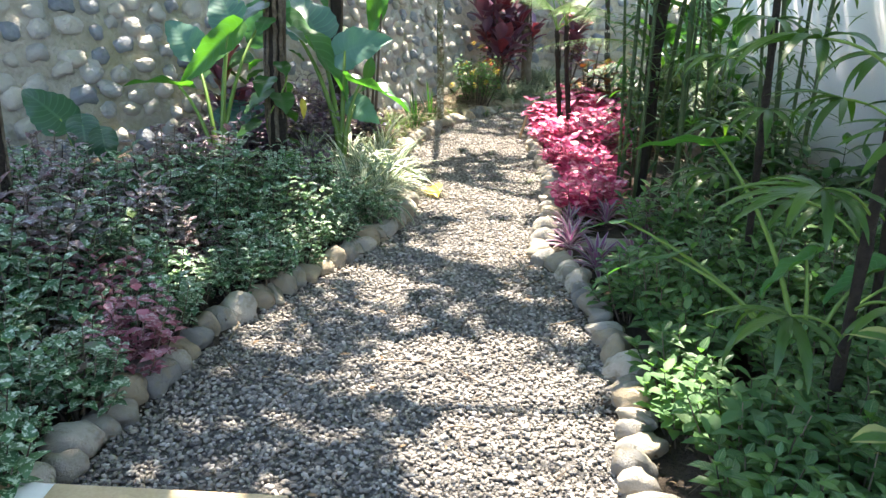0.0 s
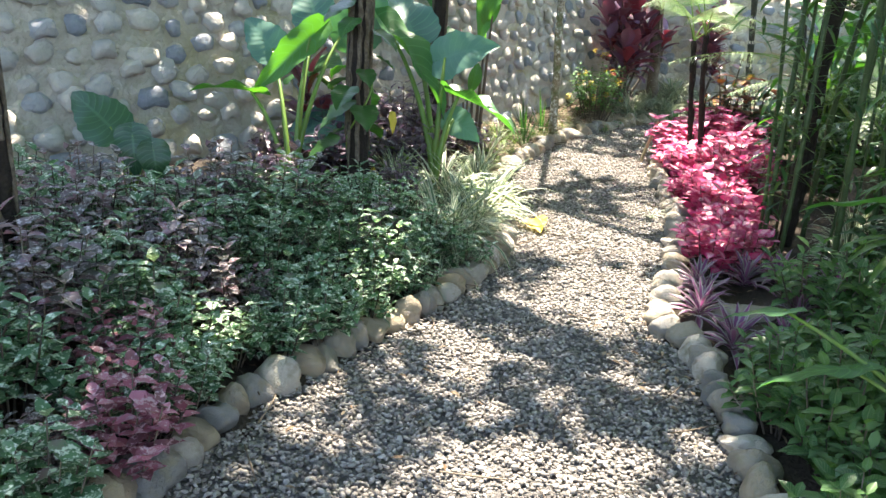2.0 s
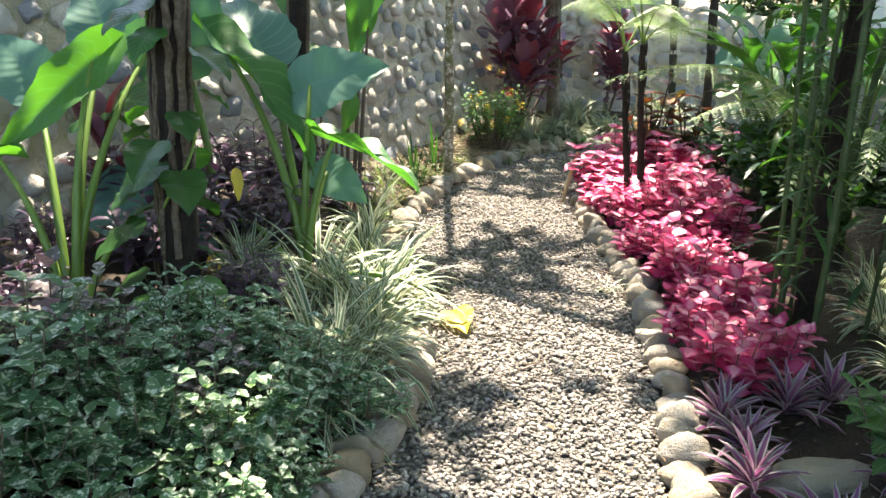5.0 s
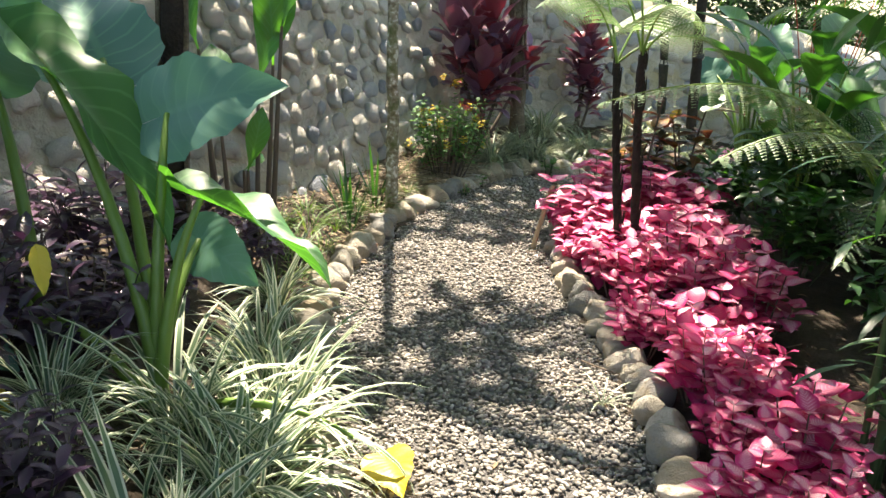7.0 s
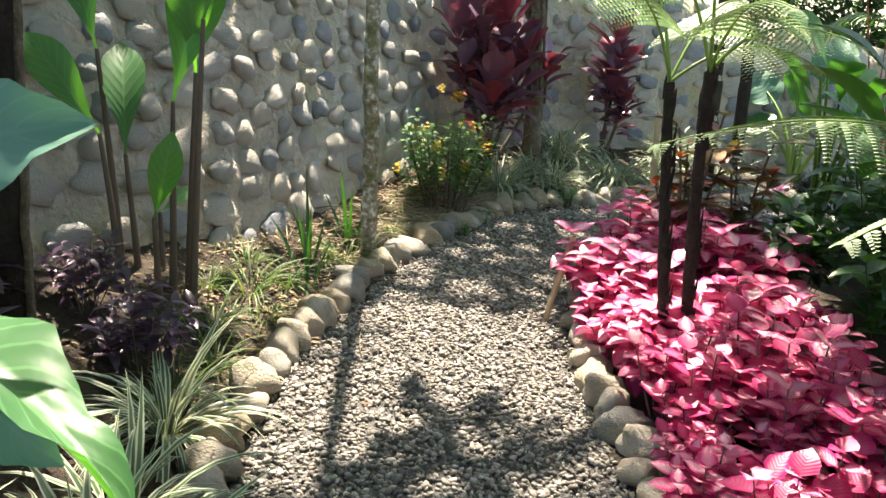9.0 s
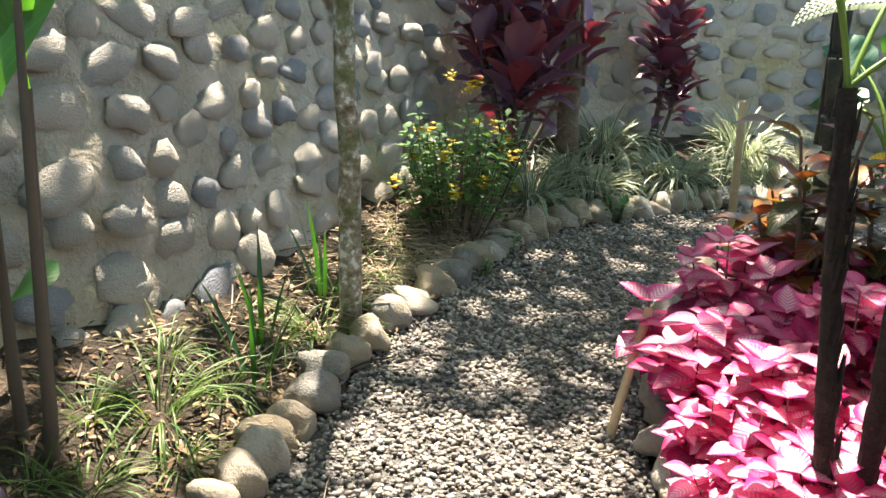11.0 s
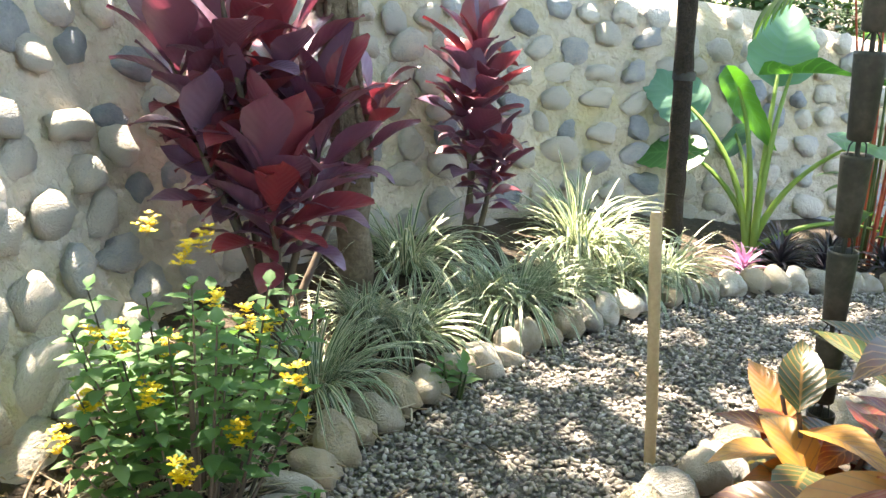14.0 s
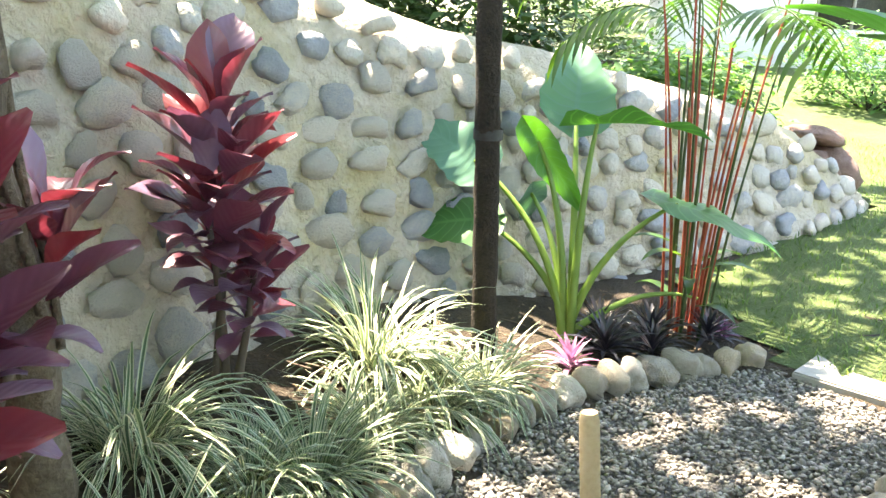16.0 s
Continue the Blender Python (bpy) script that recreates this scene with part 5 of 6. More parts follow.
for i in range(19):
    a = i * 2.4
    r0 = 0.10 * math.sqrt(i / 15)
    e = np.array([r0 * math.cos(a) * 2.8 + rng.uniform(-0.12, 0.14), r0 * math.sin(a) * 2.6, rng.uniform(1.0, 1.7)])
    pts = bezier((r0 * math.cos(a), r0 * math.sin(a), -0.03), (r0 * math.cos(a) * 1.3, r0 * math.sin(a) * 1.3, 0.6), e, 14)
    h = Heap()
    h.add(*tube_form(pts, np.linspace(0.010, 0.005, 14) * rng.uniform(0.6, 1.2), 6))
    c = part("cane", h, RED_CANE if i % 3 else GREEN_CANE, rp)
    if i % 3 == 1 or e[2] > 1.5:
        e[2] = max(e[2], 1.3)
        tip = e + np.array([math.cos(a) * 0.55, math.sin(a) * 0.55, 0.0])
        rach = bezier(e, e + np.array([math.cos(a) * 0.25, math.sin(a) * 0.25, 0.3]), tip, 14)
        h = Heap()
        h.add(*tube_form(rach, 0.004, 4))
        ms = []
        for j in range(2, 14):
            t = Vector(rach[j] - rach[j - 1]).normalized()
            sd = t.cross(Vector((0, 0, 1))).normalized()
            for sg in (-1, 1):
                ms.append(aim(rach[j], sd * sg + t * 0.6 + Vector((0, 0, -0.3)), (0, 0, 1), 0.27))
        h.spread(leaf_form("lance", 5, 2, 1.0, 0.10, 0.9, 0.2), ms)
        part("frond", h, PALM, c)
h = Heap()
h.spread(leaf_form("lance", 6, 2, 1.0, 0.2, 1.2, 0.3), [aim((0.05 * math.cos(a), 0.05 * math.sin(a), rng.uniform(0.1, 0.4)), (math.cos(a), math.sin(a), 0.5), (0, 0, 1), 0.28) for a in np.linspace(0, 6, 9)])
part("basal_foliage", h, PALM, rp)

# ---- stakes, hanging tubes ----
def stake(name, base, top, r, label):
    root = thing(name, base, label, "stake")
    h = Heap()
    e = np.array(top, float) - np.array(base, float)
    v, f, uv = tube_form([e * 0 - (0, 0, 0.05), e * 0.25, e * 0.5, e * 0.75, e * 0.985, e], [r, r, r * 0.98, r, r * 0.98, r * 0.8], 8)
    v[:, :2] += 0.0016 * np.sin(v[:, 2:3] * 40)
    h.add(v, f, uv)
    h.add(v[-8:] + (0, 0, 0.0005), [(0, 1, 2, 3), (0, 3, 4, 7), (4, 5, 6, 7)])
    part("shaft", h, STAKE_WOOD, root)


stake("wooden_stake", (1.64, 10.05, 0.0), (1.61, 10.12, 0.77), 0.018, "pale wooden stake standing upright in the gravel")
stake("wooden_stick", (0.73, 8.45, 0.0), (0.86, 8.66, 0.34), 0.014, "short leaning wooden stick beside the pink plants")
hang = thing("hanging_bamboo_tubes", (1.84, 9.635, 0.03), "vertical string of dark bamboo tube planters on wire", "hanging planter")
for z0, z1 in ((0.0, 0.13), (0.17, 0.345), (0.375, 0.555), (0.59, 0.775), (0.81, 1.0), (1.03, 1.22), (1.26, 1.45)):
    h = Heap()
    dx, dy = -0.10 * z0, -0.045 * z0
    zz = np.array([z0, z0 + 0.004, (z0 + z1) / 2, z1 - 0.008, z1, z1 - 0.003, z0 + 0.05])
    rr = np.array([0.022, 0.026, 0.03, 0.034, 0.0335, 0.03, 0.024])
    v, f, uv = tube_form(np.stack([0 * zz, 0 * zz, zz], 1), 0.02, 14)
    th = np.tile(np.linspace(0, 2 * np.pi, 14, endpoint=False), len(zz))
    lean = np.repeat(zz - z0, 14)
    v = np.stack([dx - 0.10 * lean + np.cos(th) * np.repeat(rr, 14), dy - 0.045 * lean + np.sin(th) * np.repeat(rr, 14), np.repeat(zz, 14)], 1)
    h.add(v, f, uv)
    tb = part("tube", h, TUBE, hang)
    h = Heap()
    for sg in (-1, 1):
        h.add(*tube_form([(dx - 0.02 + sg * 0.03, dy - 0.008, z1 - 0.02), (dx - 0.02 + sg * 0.024, dy - 0.008, z1 + 0.02), (dx - 0.02, dy - 0.008, z1 + 0.05)], 0.002, 4))
    part("wire", h, CHAIN, tb)
h = Heap()
h.add(*tube_form([(0.0, 0.0, -0.05), (-0.10, -0.045, 1.0), (-0.24, -0.108, 2.4)], 0.006, 6))
part("support_rod", h, TUBE, hang)

# broad cream-edged leaves by the start of the path
ce = thing("variegated_plant", (1.42, 2.05, 0.05), "plant with broad green leaves edged in cream", "plant")
cel = leaf_form("ovate", 8, 4, 1.0, 0.5, 0.9, 0.3, 0.05)
for i in range(11):
    a = i * 2.4
    hgt = 0.12 + 0.05 * i
    e = np.array([0.07 * math.cos(a), 0.07 * math.sin(a), hgt])
    h = Heap()
    h.add(*tube_form(bezier((0, 0, -0.02), (0, 0, hgt * 0.6), e, 6), 0.006, 5))
    st = part("stalk", h, STALK, ce)
    h = Heap()
    h.spread(cel, [aim(e, (math.cos(a), math.sin(a), 0.55), (0, 0, 1), 0.24)])
    part("leaf", h, CREAM_EDGE, st)

# ---- lawn, slab and what lies beyond the wall's end ----
lawn_ring = np.array([(3.95, 10.95), (4.15, 11.35), (4.4, 11.95), (5.2, 11.95), (7.4, 12.1), (8.5, 15), (30, 40), (60, 30), (60, 2), (12, -8), (4.6, 8.0), (4.35, 10.1), (4.0, 10.4)])
gx, gy = np.meshgrid(np.concatenate([np.arange(3.6, 12, 0.15), np.arange(12, 60, 1.5)]), np.concatenate([np.arange(-8, 8, 0.25), np.arange(8, 15, 0.15), np.arange(15, 42, 1.5)]), indexing="ij")
lz = ground_z(gx, gy) + 0.012 + 0.03 * np.clip(gx - 5, 0, 30) + 0.06 * np.clip(gy - 12.2, 0, 30)
faces = grid_faces(gx.shape[0] - 1, gx.shape[1] - 1)[:, ::-1]
mid = np.stack([gx.ravel()[faces].mean(1), gy.ravel()[faces].mean(1)], 1)
faces = faces[inside(lawn_ring, mid[:, 0], mid[:, 1])]
h = Heap()
h.add(np.stack([gx, gy, lz], -1).reshape(-1, 3), faces)
tagged(new("lawn", h.mesh("lawn", LAWN)), "short sunlit lawn beyond the path", "lawn", kind="structure")
tx, ty = nrg.uniform(3.9, 10, 26000), nrg.uniform(8, 14, 26000)
ok = inside(lawn_ring, tx, ty)
tx, ty = tx[ok], ty[ok]
tz = ground_z(tx, ty) + 0.01 + 0.03 * np.clip(tx - 5, 0, 30) + 0.06 * np.clip(ty - 12.2, 0, 30)
h = Heap()
h.spread(leaf_form("lance", 2, 2, 1.0, 0.12, 0.7, 0.2), [aim((a, b, c), (math.cos(q), math.sin(q), rng.uniform(0.5, 2.5)), (0, 0, 1), rng.uniform(0.03, 0.07)) for a, b, c, q in zip(tx, ty, tz, nrg.uniform(0, 6.28, len(tx)))])
tagged(new("lawn_grass", h.mesh("lawn_grass", GRASS)), "short grass blades of the lawn", "grass", kind="stuff")

h = Heap()
slab = bmesh.new()
bmesh.ops.create_cube(slab, size=1.0)
for v in slab.verts:
    v.co = Vector((v.co.x * 0.62, v.co.y * 0.56, v.co.z * 0.05))
bmesh.ops.bevel(slab, geom=list(slab.edges), offset=0.008, segments=2, affect="EDGES")
me = bpy.data.meshes.new("paving_slab")
slab.to_mesh(me)
slab.free()
me.materials.append(CONCRETE)
sl = new("paving_slab", me)
sl.matrix_basis = pose(4.18, 10.62, 0.015, 0, 0, 8)
tagged(sl, "pale square concrete paving slab at the gravel's end", "paving slab", "paving slabs")
sl2 = copy_thing(sl, pose(4.95, 10.75, 0.03, 0, 0, 12))

rock_me = round_stone("rock", rough_mat("red_rock", [(0.2, (0.10, 0.06, 0.045)), (0.5, (0.22, 0.14, 0.11)), (0.8, (0.32, 0.24, 0.2))], 4, 30, 0.9, 0.9, 0.02), 61, 3, 0.4)
for x, y, z, s in ((6.9, 12.5, 0.45, (0.26, 0.2, 0.14)), (7.3, 12.55, 0.4, (0.3, 0.25, 0.22)), (7.15, 12.6, 0.68, (0.3, 0.22, 0.08)), (7.6, 12.75, 0.3, (0.2, 0.22, 0.28))):
    ob = new("rock", rock_me)
    ob.matrix_basis = Matrix.Translation((x, y, z)) @ pose(0, 0, 0, rng.uniform(-10, 10), 0, rng.uniform(0, 90)) @ Matrix.Diagonal((*s, 1))
    tagged(ob, "flat reddish-brown rock stacked at the wall's end", "rock", "stacked rocks")


# hedges and trees above the wall
def bush(x, y, z, rx, ry, rz, count, leaf, mat, label, seed, trunk_h=0.0):
    r = random.Random(seed)
    root = thing("tree" if trunk_h else "hedge_bush", (x, y, z), label, "tree" if trunk_h else "bush")
    off = Vector((seed * 3.3, seed * 1.7, 0))
    ms = []
    clusters = []
    for _ in range(int(count / 26)):
        d = Vector((r.gauss(0, 1), r.gauss(0, 1), r.gauss(0, 1))).normalized()
        q = (0.55 + 0.45 * r.random() ** 0.5) * (1 + 0.45 * noise.noise(d * 1.6 + off))
        clusters.append(Vector((d.x * rx * q, d.y * ry * q, trunk_h + rz + d.z * rz * q)))
    for c in clusters:
        sp = leaf * 2.3
        for _ in range(26):
            p = c + Vector((r.gauss(0, sp * 0.5), r.gauss(0, sp * 0.5), r.gauss(0, sp * 0.4)))
            if p.z < 0.02:
                continue
            a = r.uniform(0, 6.28)
            ms.append(aim(p, (math.cos(a), math.sin(a), r.uniform(-0.7, 0.4)), (r.uniform(-0.4, 0.4), r.uniform(-0.4, 0.4), 1), leaf * r.uniform(0.6, 1.3)))
    h = Heap()
    h.spread(leaf_form("ovate", 2, 2, 1.0, 0.5, 0.5, 0.2), ms)
    part("crown", h, mat, root)
    h = Heap()
    n_l = 7
    h.add(*tube_form(bezier((0, 0, -0.3), (0.05, 0, trunk_h * 0.5), (0, 0, trunk_h + rz * 0.8), 10), np.linspace(0.03 + 0.03 * trunk_h, 0.02, 10), 8))
    for i in range(n_l):
        c = clusters[(i * 7) % len(clusters)]
        h.add(*tube_form(bezier((0, 0, trunk_h * 0.7), (c.x * 0.3, c.y * 0.3, trunk_h + rz * 0.5), tuple(c), 8), np.linspace(0.02 + 0.012 * trunk_h, 0.006, 8), 6))
    part("trunk", h, DARK_BARK, root)
    return root


HEDGE = [(1.6, 14.4, 0.3, 1.5, 0.9, 1.5), (3.6, 14.6, 0.3, 1.5, 0.9, 1.6), (5.6, 15.6, 0.2, 1.5, 0.9, 1.6), (4.4, 13.9, 0.3, 0.9, 0.6, 0.85), (8.2, 16.5, 0.4, 1.2, 1.0, 0.75), (10.5, 18.5, 0.5, 1.8, 1.2, 1.7), (6.6, 13.6, 0.5, 0.55, 0.45, 0.35), (7.6, 13.9, 0.4, 0.6, 0.5, 0.4), (12.5, 14.5, 0.4, 1.0, 1.0, 0.6), (7.0, 17.8, 0.4, 2.0, 1.1, 2.2)]
for i, (x, y, z, rx, ry, rz) in enumerate(HEDGE):
    bush(x, y, z, rx, ry, rz, 4200 if i < 4 else 2600, 0.13, HEDGE_LEAF if i < 6 else YELLOWSHRUB, "dense green bush growing behind the stone wall" if i < 4 else "leafy green bush on the sunny lawn", 40 + i)
for i, (x, y, s) in enumerate(((15, 24, 1.0), (22, 30, 1.3), (9, 27, 1.1), (2, 26, 1.2), (28, 20, 1.2), (-6, 24, 1.3), (24, 10, 1.2), (-12, 14, 1.2), (33, 27, 1.4))):
    bush(x, y, 0.5, 3.2 * s, 3.2 * s, 2.6 * s, 5200, 0.34, (HEDGE_LEAF, DEEP)[i % 2], "leafy garden tree in the distance", 70 + i, 1.6 * s)

# far house
hs_ = thing("house", (17.2, 16.6, 0.75), "low white house with a grey roof beyond the lawn", "house")
hs_.rotation_euler = (0, 0, radians(-48))
h = Heap()
box_heap(h, -4.0, 0, -0.6, -1.2, 3.5, 2.3)
box_heap(h, 0.2, 0, -0.6, 4.0, 3.5, 2.3)
box_heap(h, -1.2, 0, -0.6, 0.2, 3.5, 0.9)
box_heap(h, -1.2, 0, 1.7, 0.2, 3.5, 2.3)
part("wall", h, PLASTER, hs_, "white wall", False)
h = Heap()
h.add([(-4.5, -0.7, 2.25), (4.5, -0.7, 2.25), (4.5, 1.75, 3.1), (-4.5, 1.75, 3.1), (4.5, 4.2, 2.25), (-4.5, 4.2, 2.25), (-4.5, -0.7, 2.15), (4.5, -0.7, 2.15), (4.5, 4.2, 2.15), (-4.5, 4.2, 2.15)], [(0, 1, 2, 3), (3, 2, 4, 5), (6, 7, 1, 0), (5, 4, 8, 9), (9, 8, 7, 6)])
part("roof", h, ROOF, hs_, "grey roof", False)
h = Heap()
box_heap(h, -1.15, 0.06, 0.92, 0.15, 0.1, 1.68)
wd = part("window", h, TUBE, hs_, "dark window", False)
h = Heap()
for x in (-1.18, -0.52, 0.14):
    box_heap(h, x, 0.0, 0.9, x + 0.05, 0.06, 1.7)
part("window_frame", h, ROOF, wd, "", False)

# ---- small growth and litter ----
tuft = [strap_clump_mesh(c, L, W, 0.05, 60 + i).mesh("grass", GRASS) for i, (c, L, W) in enumerate(((60, 0.34, 0.006), (46, 0.28, 0.006), (30, 0.4, 0.007)))]
for x, y, s in ((-0.55, 8.35, 1.0), (-0.42, 8.55, 0.9), (-0.6, 8.6, 0.8), (-0.62, 8.0, 1.0), (-0.55, 7.7, 0.9), (-0.2, 9.0, 0.9), (-0.3, 8.9, 0.8), (-0.15, 9.3, 0.8), (0.02, 9.55, 0.7), (0.05, 9.85, 0.6), (-0.7, 8.25, 0.8), (-0.45, 8.2, 0.7), (-1.55, 5.0, 0.7), (-1.35, 5.1, 0.6), (-1.65, 5.2, 0.7), (-0.62, 7.45, 0.9), (0.15, 10.1, 0.6), (-0.72, 7.95, 0.8)):
    root = thing("grass_tuft", (x, y, gz(x, y)), "tuft of thin green grass at the wall's foot", "grass", "grass tufts", rng.uniform(0, 6.28), s)
    part("grass", rng.choice(tuft), None, root)

lx, ly = nrg.uniform(-2.4, 3.9, 14000), nrg.uniform(1.5, 12, 14000)
lx[:5000], ly[:5000] = nrg.uniform(-0.9, 0.7, 5000), nrg.uniform(7.6, 10.9, 5000)
keep = (~inside(path_ring, lx, ly) & (edge_distance(lx, ly) < 1.1)) & ((lx < 0.9) | (ly > 9.8) | (nrg.random(14000) < 0.5))
h = Heap()
fl = leaf_form("lance", 3, 2, 1.0, 0.3, 0.6, 0.3, 0.05)
zz = ground_z(lx[keep], ly[keep])
h.spread(fl, [aim((a, b, c + 0.012), (math.cos(q), math.sin(q), rng.uniform(-0.1, 0.2)), (rng.uniform(-0.3, 0.3), rng.uniform(-0.3, 0.3), 1), rng.uniform(0.015, 0.05)) for a, b, c, q in zip(lx[keep], ly[keep], zz, nrg.uniform(0, 6.28, keep.sum()))])
tagged(new("leaf_litter", h.mesh("leaf_litter", DRY)), "dry brown leaf litter over the soil", "leaf litter", kind="stuff")
h = Heap()
for i in range(800):
    x, y = rng.uniform(-1.2, 3.6), rng.uniform(2.2, 11.8)
    on = bool(inside(path_ring, np.array([x]), np.array([y]))[0])
    if (on and rng.random() < 0.72) or (not on and edge_distance(np.array([x]), np.array([y]))[0] > 0.8):
        continue
    a, L = rng.uniform(0, 6.28), rng.uniform(0.05, 0.3)
    z = (0.022 if on else gz(x, y) + 0.02)
    d = np.array([math.cos(a), math.sin(a), 0]) * L
    p = np.array([x, y, z])
    h.add(*tube_form(bezier(p, p + d * 0.5 + nrg.normal(0, 0.02, 3) * (1, 1, 0.3), p + d, 5), rng.uniform(0.0015, 0.004), 4))
tagged(new("twigs", h.mesh("twigs", TWIG)), "thin dry twigs scattered on gravel and soil", "twigs", kind="stuff")
h = Heap()
ms = []
for i in range(260):
    if i < 70:
        x, y = rng.gauss(0.45, 0.12), rng.gauss(4.5, 0.35)
    elif i < 110:
        x, y = rng.gauss(-0.5, 0.18), rng.gauss(3.6, 0.4)
    else:
        x, y = rng.uniform(-1.1, 3.5), rng.uniform(1.9, 11.2)
    if inside(path_ring, np.array([x]), np.array([y]))[0]:
        a = rng.uniform(0, 6.28)
        ms.append(aim((x, y, 0.024), (math.cos(a), math.sin(a), 0.1), (rng.uniform(-0.3, 0.3), rng.uniform(-0.3, 0.3), 1), rng.uniform(0.02, 0.055)))
h.spread(fl, ms)
tagged(new("fallen_leaves", h.mesh("fallen_leaves", DRY)), "small dry fallen leaves on the gravel", "leaf litter", kind="stuff")
yl = thing("fallen_leaf", (-0.10, 6.0, 0.02), "big bright yellow fallen leaf on the path's edge", "leaf")
h = Heap()
h.spread(hearts[1], [aim((0, 0.04, 0.03), (0.25, -0.95, 0.02), (-0.25, -0.1, 1), (0.2, 0.21, 0.2))])
part("blade", h, YELLOW_LEAF, yl)

# straw and dry stalks under the wall
h = Heap()
for i in range(1700):
    y = rng.uniform(8.6, 10.8) if i % 4 == 0 else rng.uniform(9.5, 10.8)
    lo, hi = float(np.interp(y, wall_line[:, 1], wall_line[:, 0])) + 0.05, float(np.interp(y, left_line[:, 1], left_line[:, 0])) - 0.13
    if hi - lo < 0.1:
        continue
    x = rng.uniform(lo, hi)
    a, L = rng.uniform(0, 6.28), rng.uniform(0.05, 0.2)
    p = np.array([x, y, gz(x, y) + rng.uniform(0.01, 0.035)])
    d = np.array([math.cos(a), math.sin(a), rng.uniform(-0.05, 0.18)]) * L
    h.add(*tube_form(bezier(p, p + d * 0.5 + nrg.normal(0, 0.008, 3), p + d, 4), rng.uniform(0.0015, 0.0035), 4))
tagged(new("straw", h.mesh("straw", STRAW)), "pale dry straw and stalks strewn on the soil", "straw", kind="stuff")

# stiff dark blades beside the pale trunk
for bx_, by_, n_, s_ in ((-0.2, 9.26, 9, 0.42), (-0.36, 8.86, 8, 0.36), (-0.34, 8.62, 7, 0.38)):
    root = thing("iris_clump", (bx_, by_, gz(bx_, by_)), "stiff upright dark green iris blades at the wall's foot", "plant", "iris clumps")
    for i in range(n_):
        a, el = i * 2.4, rng.uniform(0.95, 1.45)
        h = Heap()
        h.spread(leaf_form("strap", 6, 2, 1.0, 0.045, rng.uniform(0.1, 0.5), 0.4), [aim((0.03 * math.cos(a), 0.03 * math.sin(a), -0.01), (math.cos(a) * math.cos(el), math.sin(a) * math.cos(el), math.sin(el)), (0, 0, 1), s_ * rng.uniform(0.6, 1.15))])
        part("blade", h, DEEP, root)

# seedlings along the path
sprout = leafy_kind([YELLOWSHRUB], GREEN_CANE, 2, stems=5, height=0.09, spread=0.05, pairs=2, leaf=0.05, width=0.03, tilt=0.3)
for x, y, s in ((0.60, 10.05, 1.0), (1.22, 10.62, 1.5), (1.16, 10.66, 1.1), (0.44, 9.72, 0.8)):
    plant("seedling", rng.choice(sprout)[0], x, y, s, "small light green seedling between gravel and border stones", "seedling", "seedlings", 0.0)
root = thing("grass_seedling", (0.67, 6.5, 0.0), "thin grey-green grassy seedling in the gravel", "seedling")
h = Heap()
h.spread(leaf_form("strap", 6, 2, 1.0, 0.035, 1.3, 0.3), [aim((0, 0, 0.01), (math.cos(a) * 0.7, math.sin(a) * 0.7, 0.6), (0, 0, 1), rng.uniform(0.12, 0.22)) for a in np.linspace(0, 6, 11)])
part("blade", h, STRAP, root)
mossy = new("rock", round_stone("rock", RIVER, 90, 3, 0.3))
mossy.matrix_basis = pose(1.0, 4.78, 0.035, 4, -3, 12) @ Matrix.Diagonal((0.17, 0.10, 0.06, 1))
tagged(mossy, "low flat ochre rock among the purple rosettes", "rock")

# plank across the path's start
pk_ = thing("wooden_plank", (-1.1, 1.97, -0.01), "rough wooden plank with a white paper scrap by the path", "plank")
pk_.rotation_euler = (0, 0, radians(-1))
bm = bmesh.new()
bmesh.ops.create_cube(bm, size=1.0)
for v in bm.verts:
    v.co = Vector((v.co.x * 1.6 - 0.12, v.co.y * 0.22, v.co.z * 0.13 + 0.065))
bmesh.ops.bevel(bm, geom=list(bm.edges), offset=0.006, segments=2, affect="EDGES")
me = bpy.data.meshes.new("board")
bm.to_mesh(me)
bm.free()
me.materials.append(STAKE_WOOD)
part("board", me, None, pk_)
h = Heap()
h.add(np.array([(x, y, 0.133 + 0.002 * math.sin(x * 60)) for x in np.linspace(-0.13, -0.01, 5) for y in (-0.1, 0.0, 0.1)]), grid_faces(4, 2)[:, ::-1])
part("paper", h, PAPER, pk_, "white paper scrap")

# ---- unseen crowns, added overhead to shade the garden ----
# ground ellipses that the added leaves keep open to the sun
SUNNY = [(0.12, 3.05, 0.30, 0.22), (0.42, 2.45, 0.30, 0.30), (-0.28, 4.1, 0.14, 0.1), (0.36, 4.95, 0.22, 0.34), (0.1, 5.98, 0.40, 0.36), (0.45, 7.95, 0.28, 0.3), (-0.2, 7.5, 0.14, 0.28), (0.78, 6.75, 0.16, 0.26), (0.35, 8.35, 0.25, 0.12),
         (3.75, 10.15, 0.22, 0.08), (1.05, 7.6, 0.16, 0.5), (1.15, 6.5, 0.12, 0.12), (-0.45, 5.95, 0.05, 0.08), (-1.5, 5.1, 0.15, 0.2), (-0.55, 8.4, 0.08, 0.1), (0.85, 2.5, 0.1, 0.15), (0.47, 5.85, 0.14, 0.12), (-1.2, 3.5, 0.02, 0.02), (-1.3, 4.5, 0.05, 0.02)]
shade_crowns = {T1: [], T2: [], T3: [], T4: [], T5: [], T6: []}
heads = {T1: (-1.9, 3.6), T2: (-1.07, 5.45), T3: (-0.24, 9.2), T4: (0.9, 11.3), T5: (2.6, 11.7), T6: (-0.93, 7.3)}
lift = SUN_DIR / SUN_DIR.z
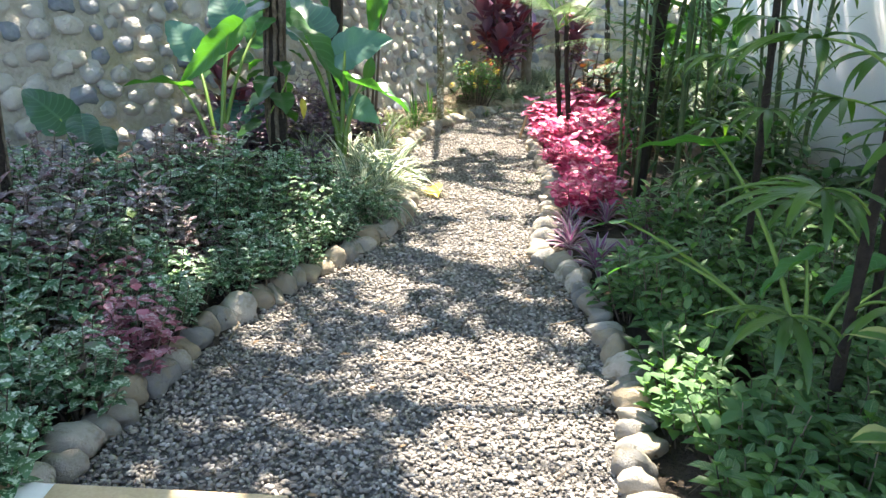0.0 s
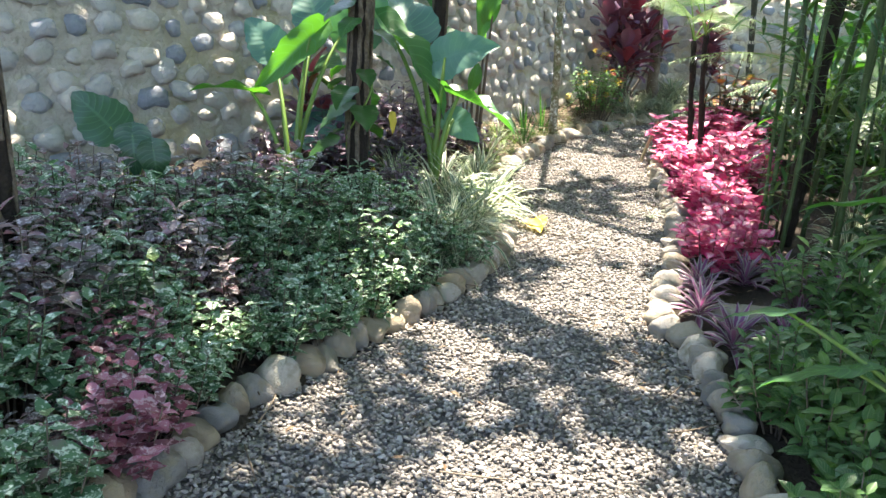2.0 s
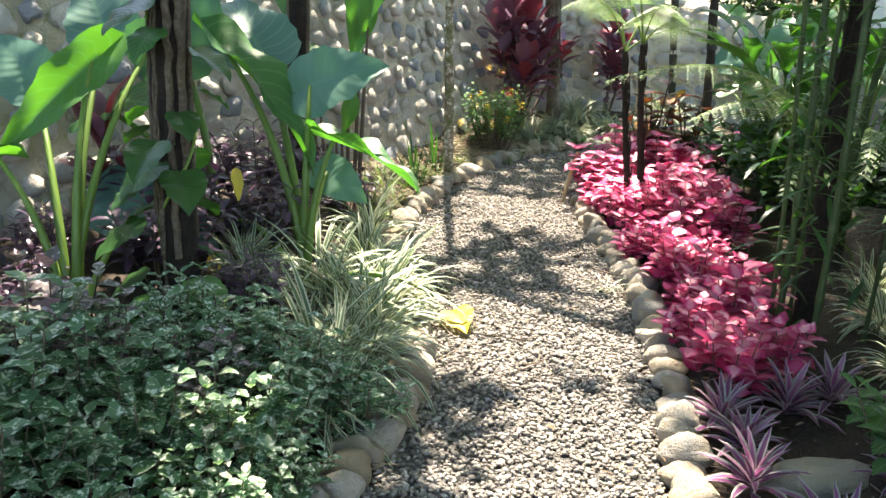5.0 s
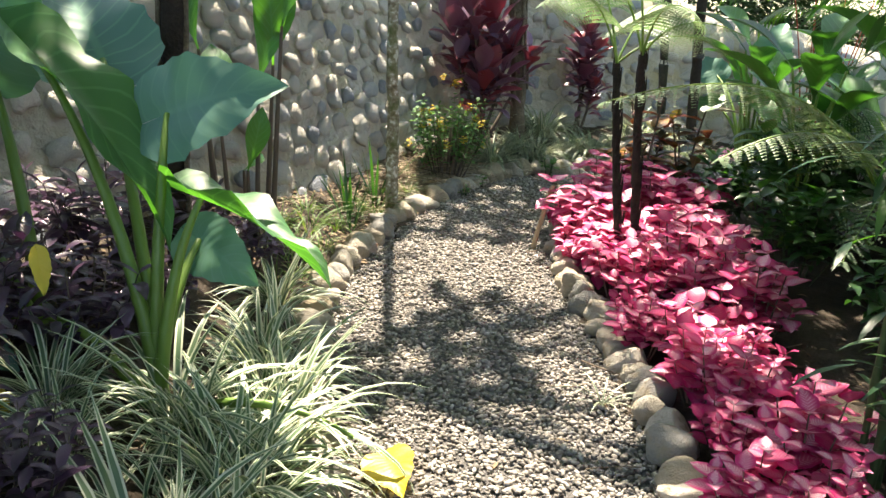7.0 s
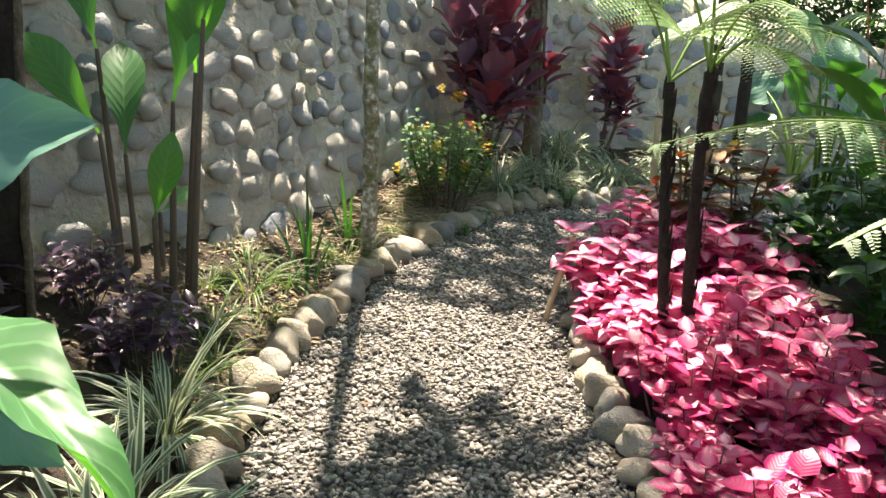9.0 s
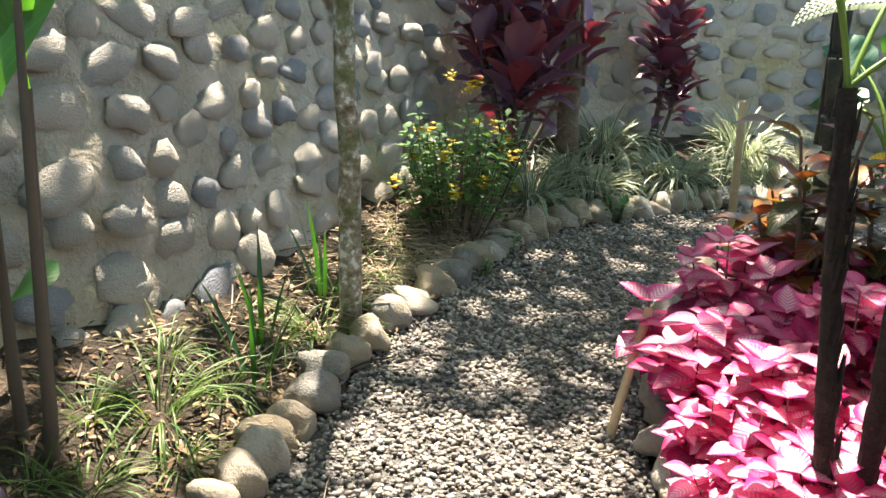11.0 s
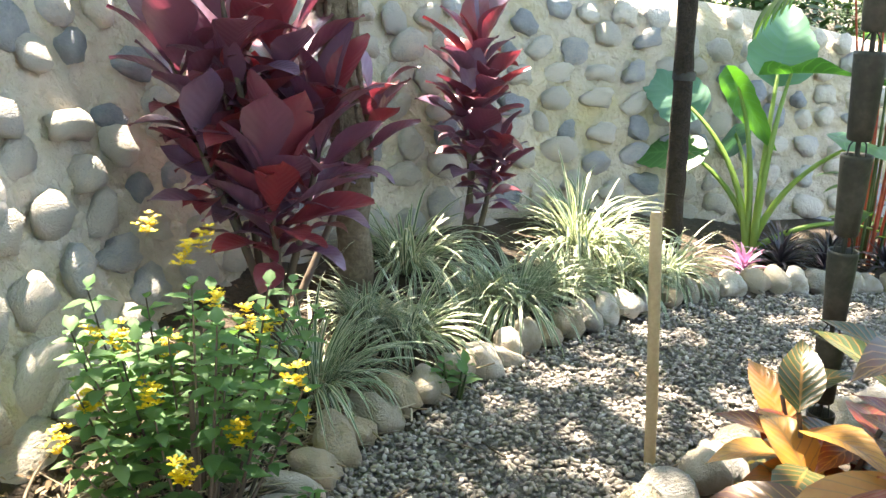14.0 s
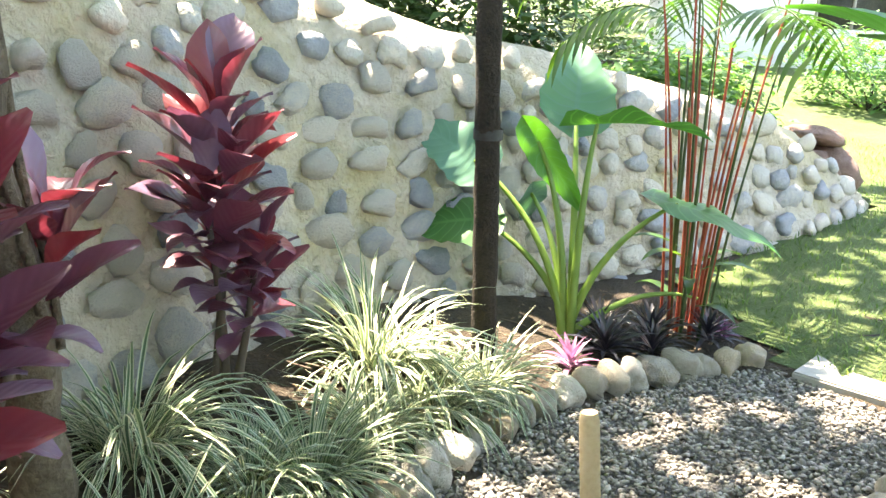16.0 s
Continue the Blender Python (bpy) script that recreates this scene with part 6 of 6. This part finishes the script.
made = 0
while made < 15800:
    x, y = rng.uniform(-3.4, 3.4), rng.uniform(-2.0, 11.2)
    if rng.random() < 0.28:
        x, y = (rng.uniform(-3.4, -0.9) if rng.random() < 0.55 else rng.uniform(0.8, 2.8)), rng.uniform(0.5, 5.2)
    if any(((x - a) / (c + 0.19)) ** 2 + ((y - b) / (d + 0.19)) ** 2 < 1 + 0.6 * noise.noise(Vector((x * 5, y * 5, 0))) for a, b, c, d in SUNNY):
        made += 0.25
        continue
    wall_x = float(np.interp(y, wall_line[:, 1], wall_line[:, 0]))
    open_ = 0.0
    if x < wall_x + (0.55 if y > 6.3 else 0.25):
        open_ = 0.45 if y < 8.5 else 0.62
    elif y > 9.5 and not inside(path_ring, np.array([x]), np.array([y]))[0]:
        open_ = 0.72 if x < 1.0 else 0.25
    if rng.random() < open_:
        made += 0.25
        continue
    z = rng.uniform(4.4, 6.0)
    p = Vector((x, y, 0)) + lift * z
    owner = min(heads, key=lambda k: (heads[k][0] - p.x) ** 2 + (heads[k][1] - p.y) ** 2)
    a = rng.uniform(0, 6.28)
    shade_crowns[owner].append((p, aim(p - owner.location, (math.cos(a), math.sin(a), rng.uniform(-0.5, 0.2)), (rng.uniform(-0.3, 0.3), rng.uniform(-0.3, 0.3), 1), rng.uniform(0.17, 0.3))))
    made += 1
# more unseen leaves, hung on T5 to dapple the lawn with shade
for i in range(2600):
    x, y, z = rng.uniform(3.3, 8.0), rng.uniform(9.6, 14.0), rng.uniform(4.6, 6.2)
    if noise.noise(Vector((x * 1.3, y * 1.3, 4.0))) > 0.12 or ((x - 4.1) / 0.6) ** 2 + ((y - 10.4) / 0.45) ** 2 < 1:
        continue
    p = Vector((x, y, 0)) + lift * z
    a = rng.uniform(0, 6.28)
    shade_crowns[T5].append((p, aim(p - T5.location, (math.cos(a), math.sin(a), rng.uniform(-0.5, 0.2)), (rng.uniform(-0.3, 0.3), rng.uniform(-0.3, 0.3), 1), rng.uniform(0.2, 0.36))))
cl = leaf_form("ovate", 2, 2, 1.0, 0.55, 0.4, 0.15)
for owner, items in shade_crowns.items():
    if not items:
        continue
    h = Heap()
    h.spread(cl, [m for _, m in items])
    part("crown", h, SHADE_CANOPY, owner)
    top = Vector((heads[owner][0], heads[owner][1], 5.0)) - owner.location
    for i in range(12):
        e = items[(i * 97) % len(items)][0] - owner.location
        h = Heap()
        h.add(*tube_form(bezier(top, (top + e) / 2 + Vector((0, 0, 0.3)), e, 8), np.linspace(0.03, 0.006, 8), 6))
        part("limb", h, BARK, owner)

# ---- pieces of the wall, last ----
for sp in close:
    ob = new("stone", rng.choice(forms))
    ob.parent = wall
    ob.matrix_basis = stone_matrix(sp)
h = Heap()
arrays = []
for me in forms[:5]:
    a = np.array([v.co[:] for v in me.vertices])
    arrays.append((a, np.array([list(p.vertices) for p in me.polygons]), np.zeros((len(a), 2))))
far_m = [np.array(stone_matrix(sp)) for sp in far]
for i, form in enumerate(arrays):
    h.spread(form, far_m[i::5])
tagged(part("stones_rest", h, WALL_STONE_FAR, wall), kind="stuff")
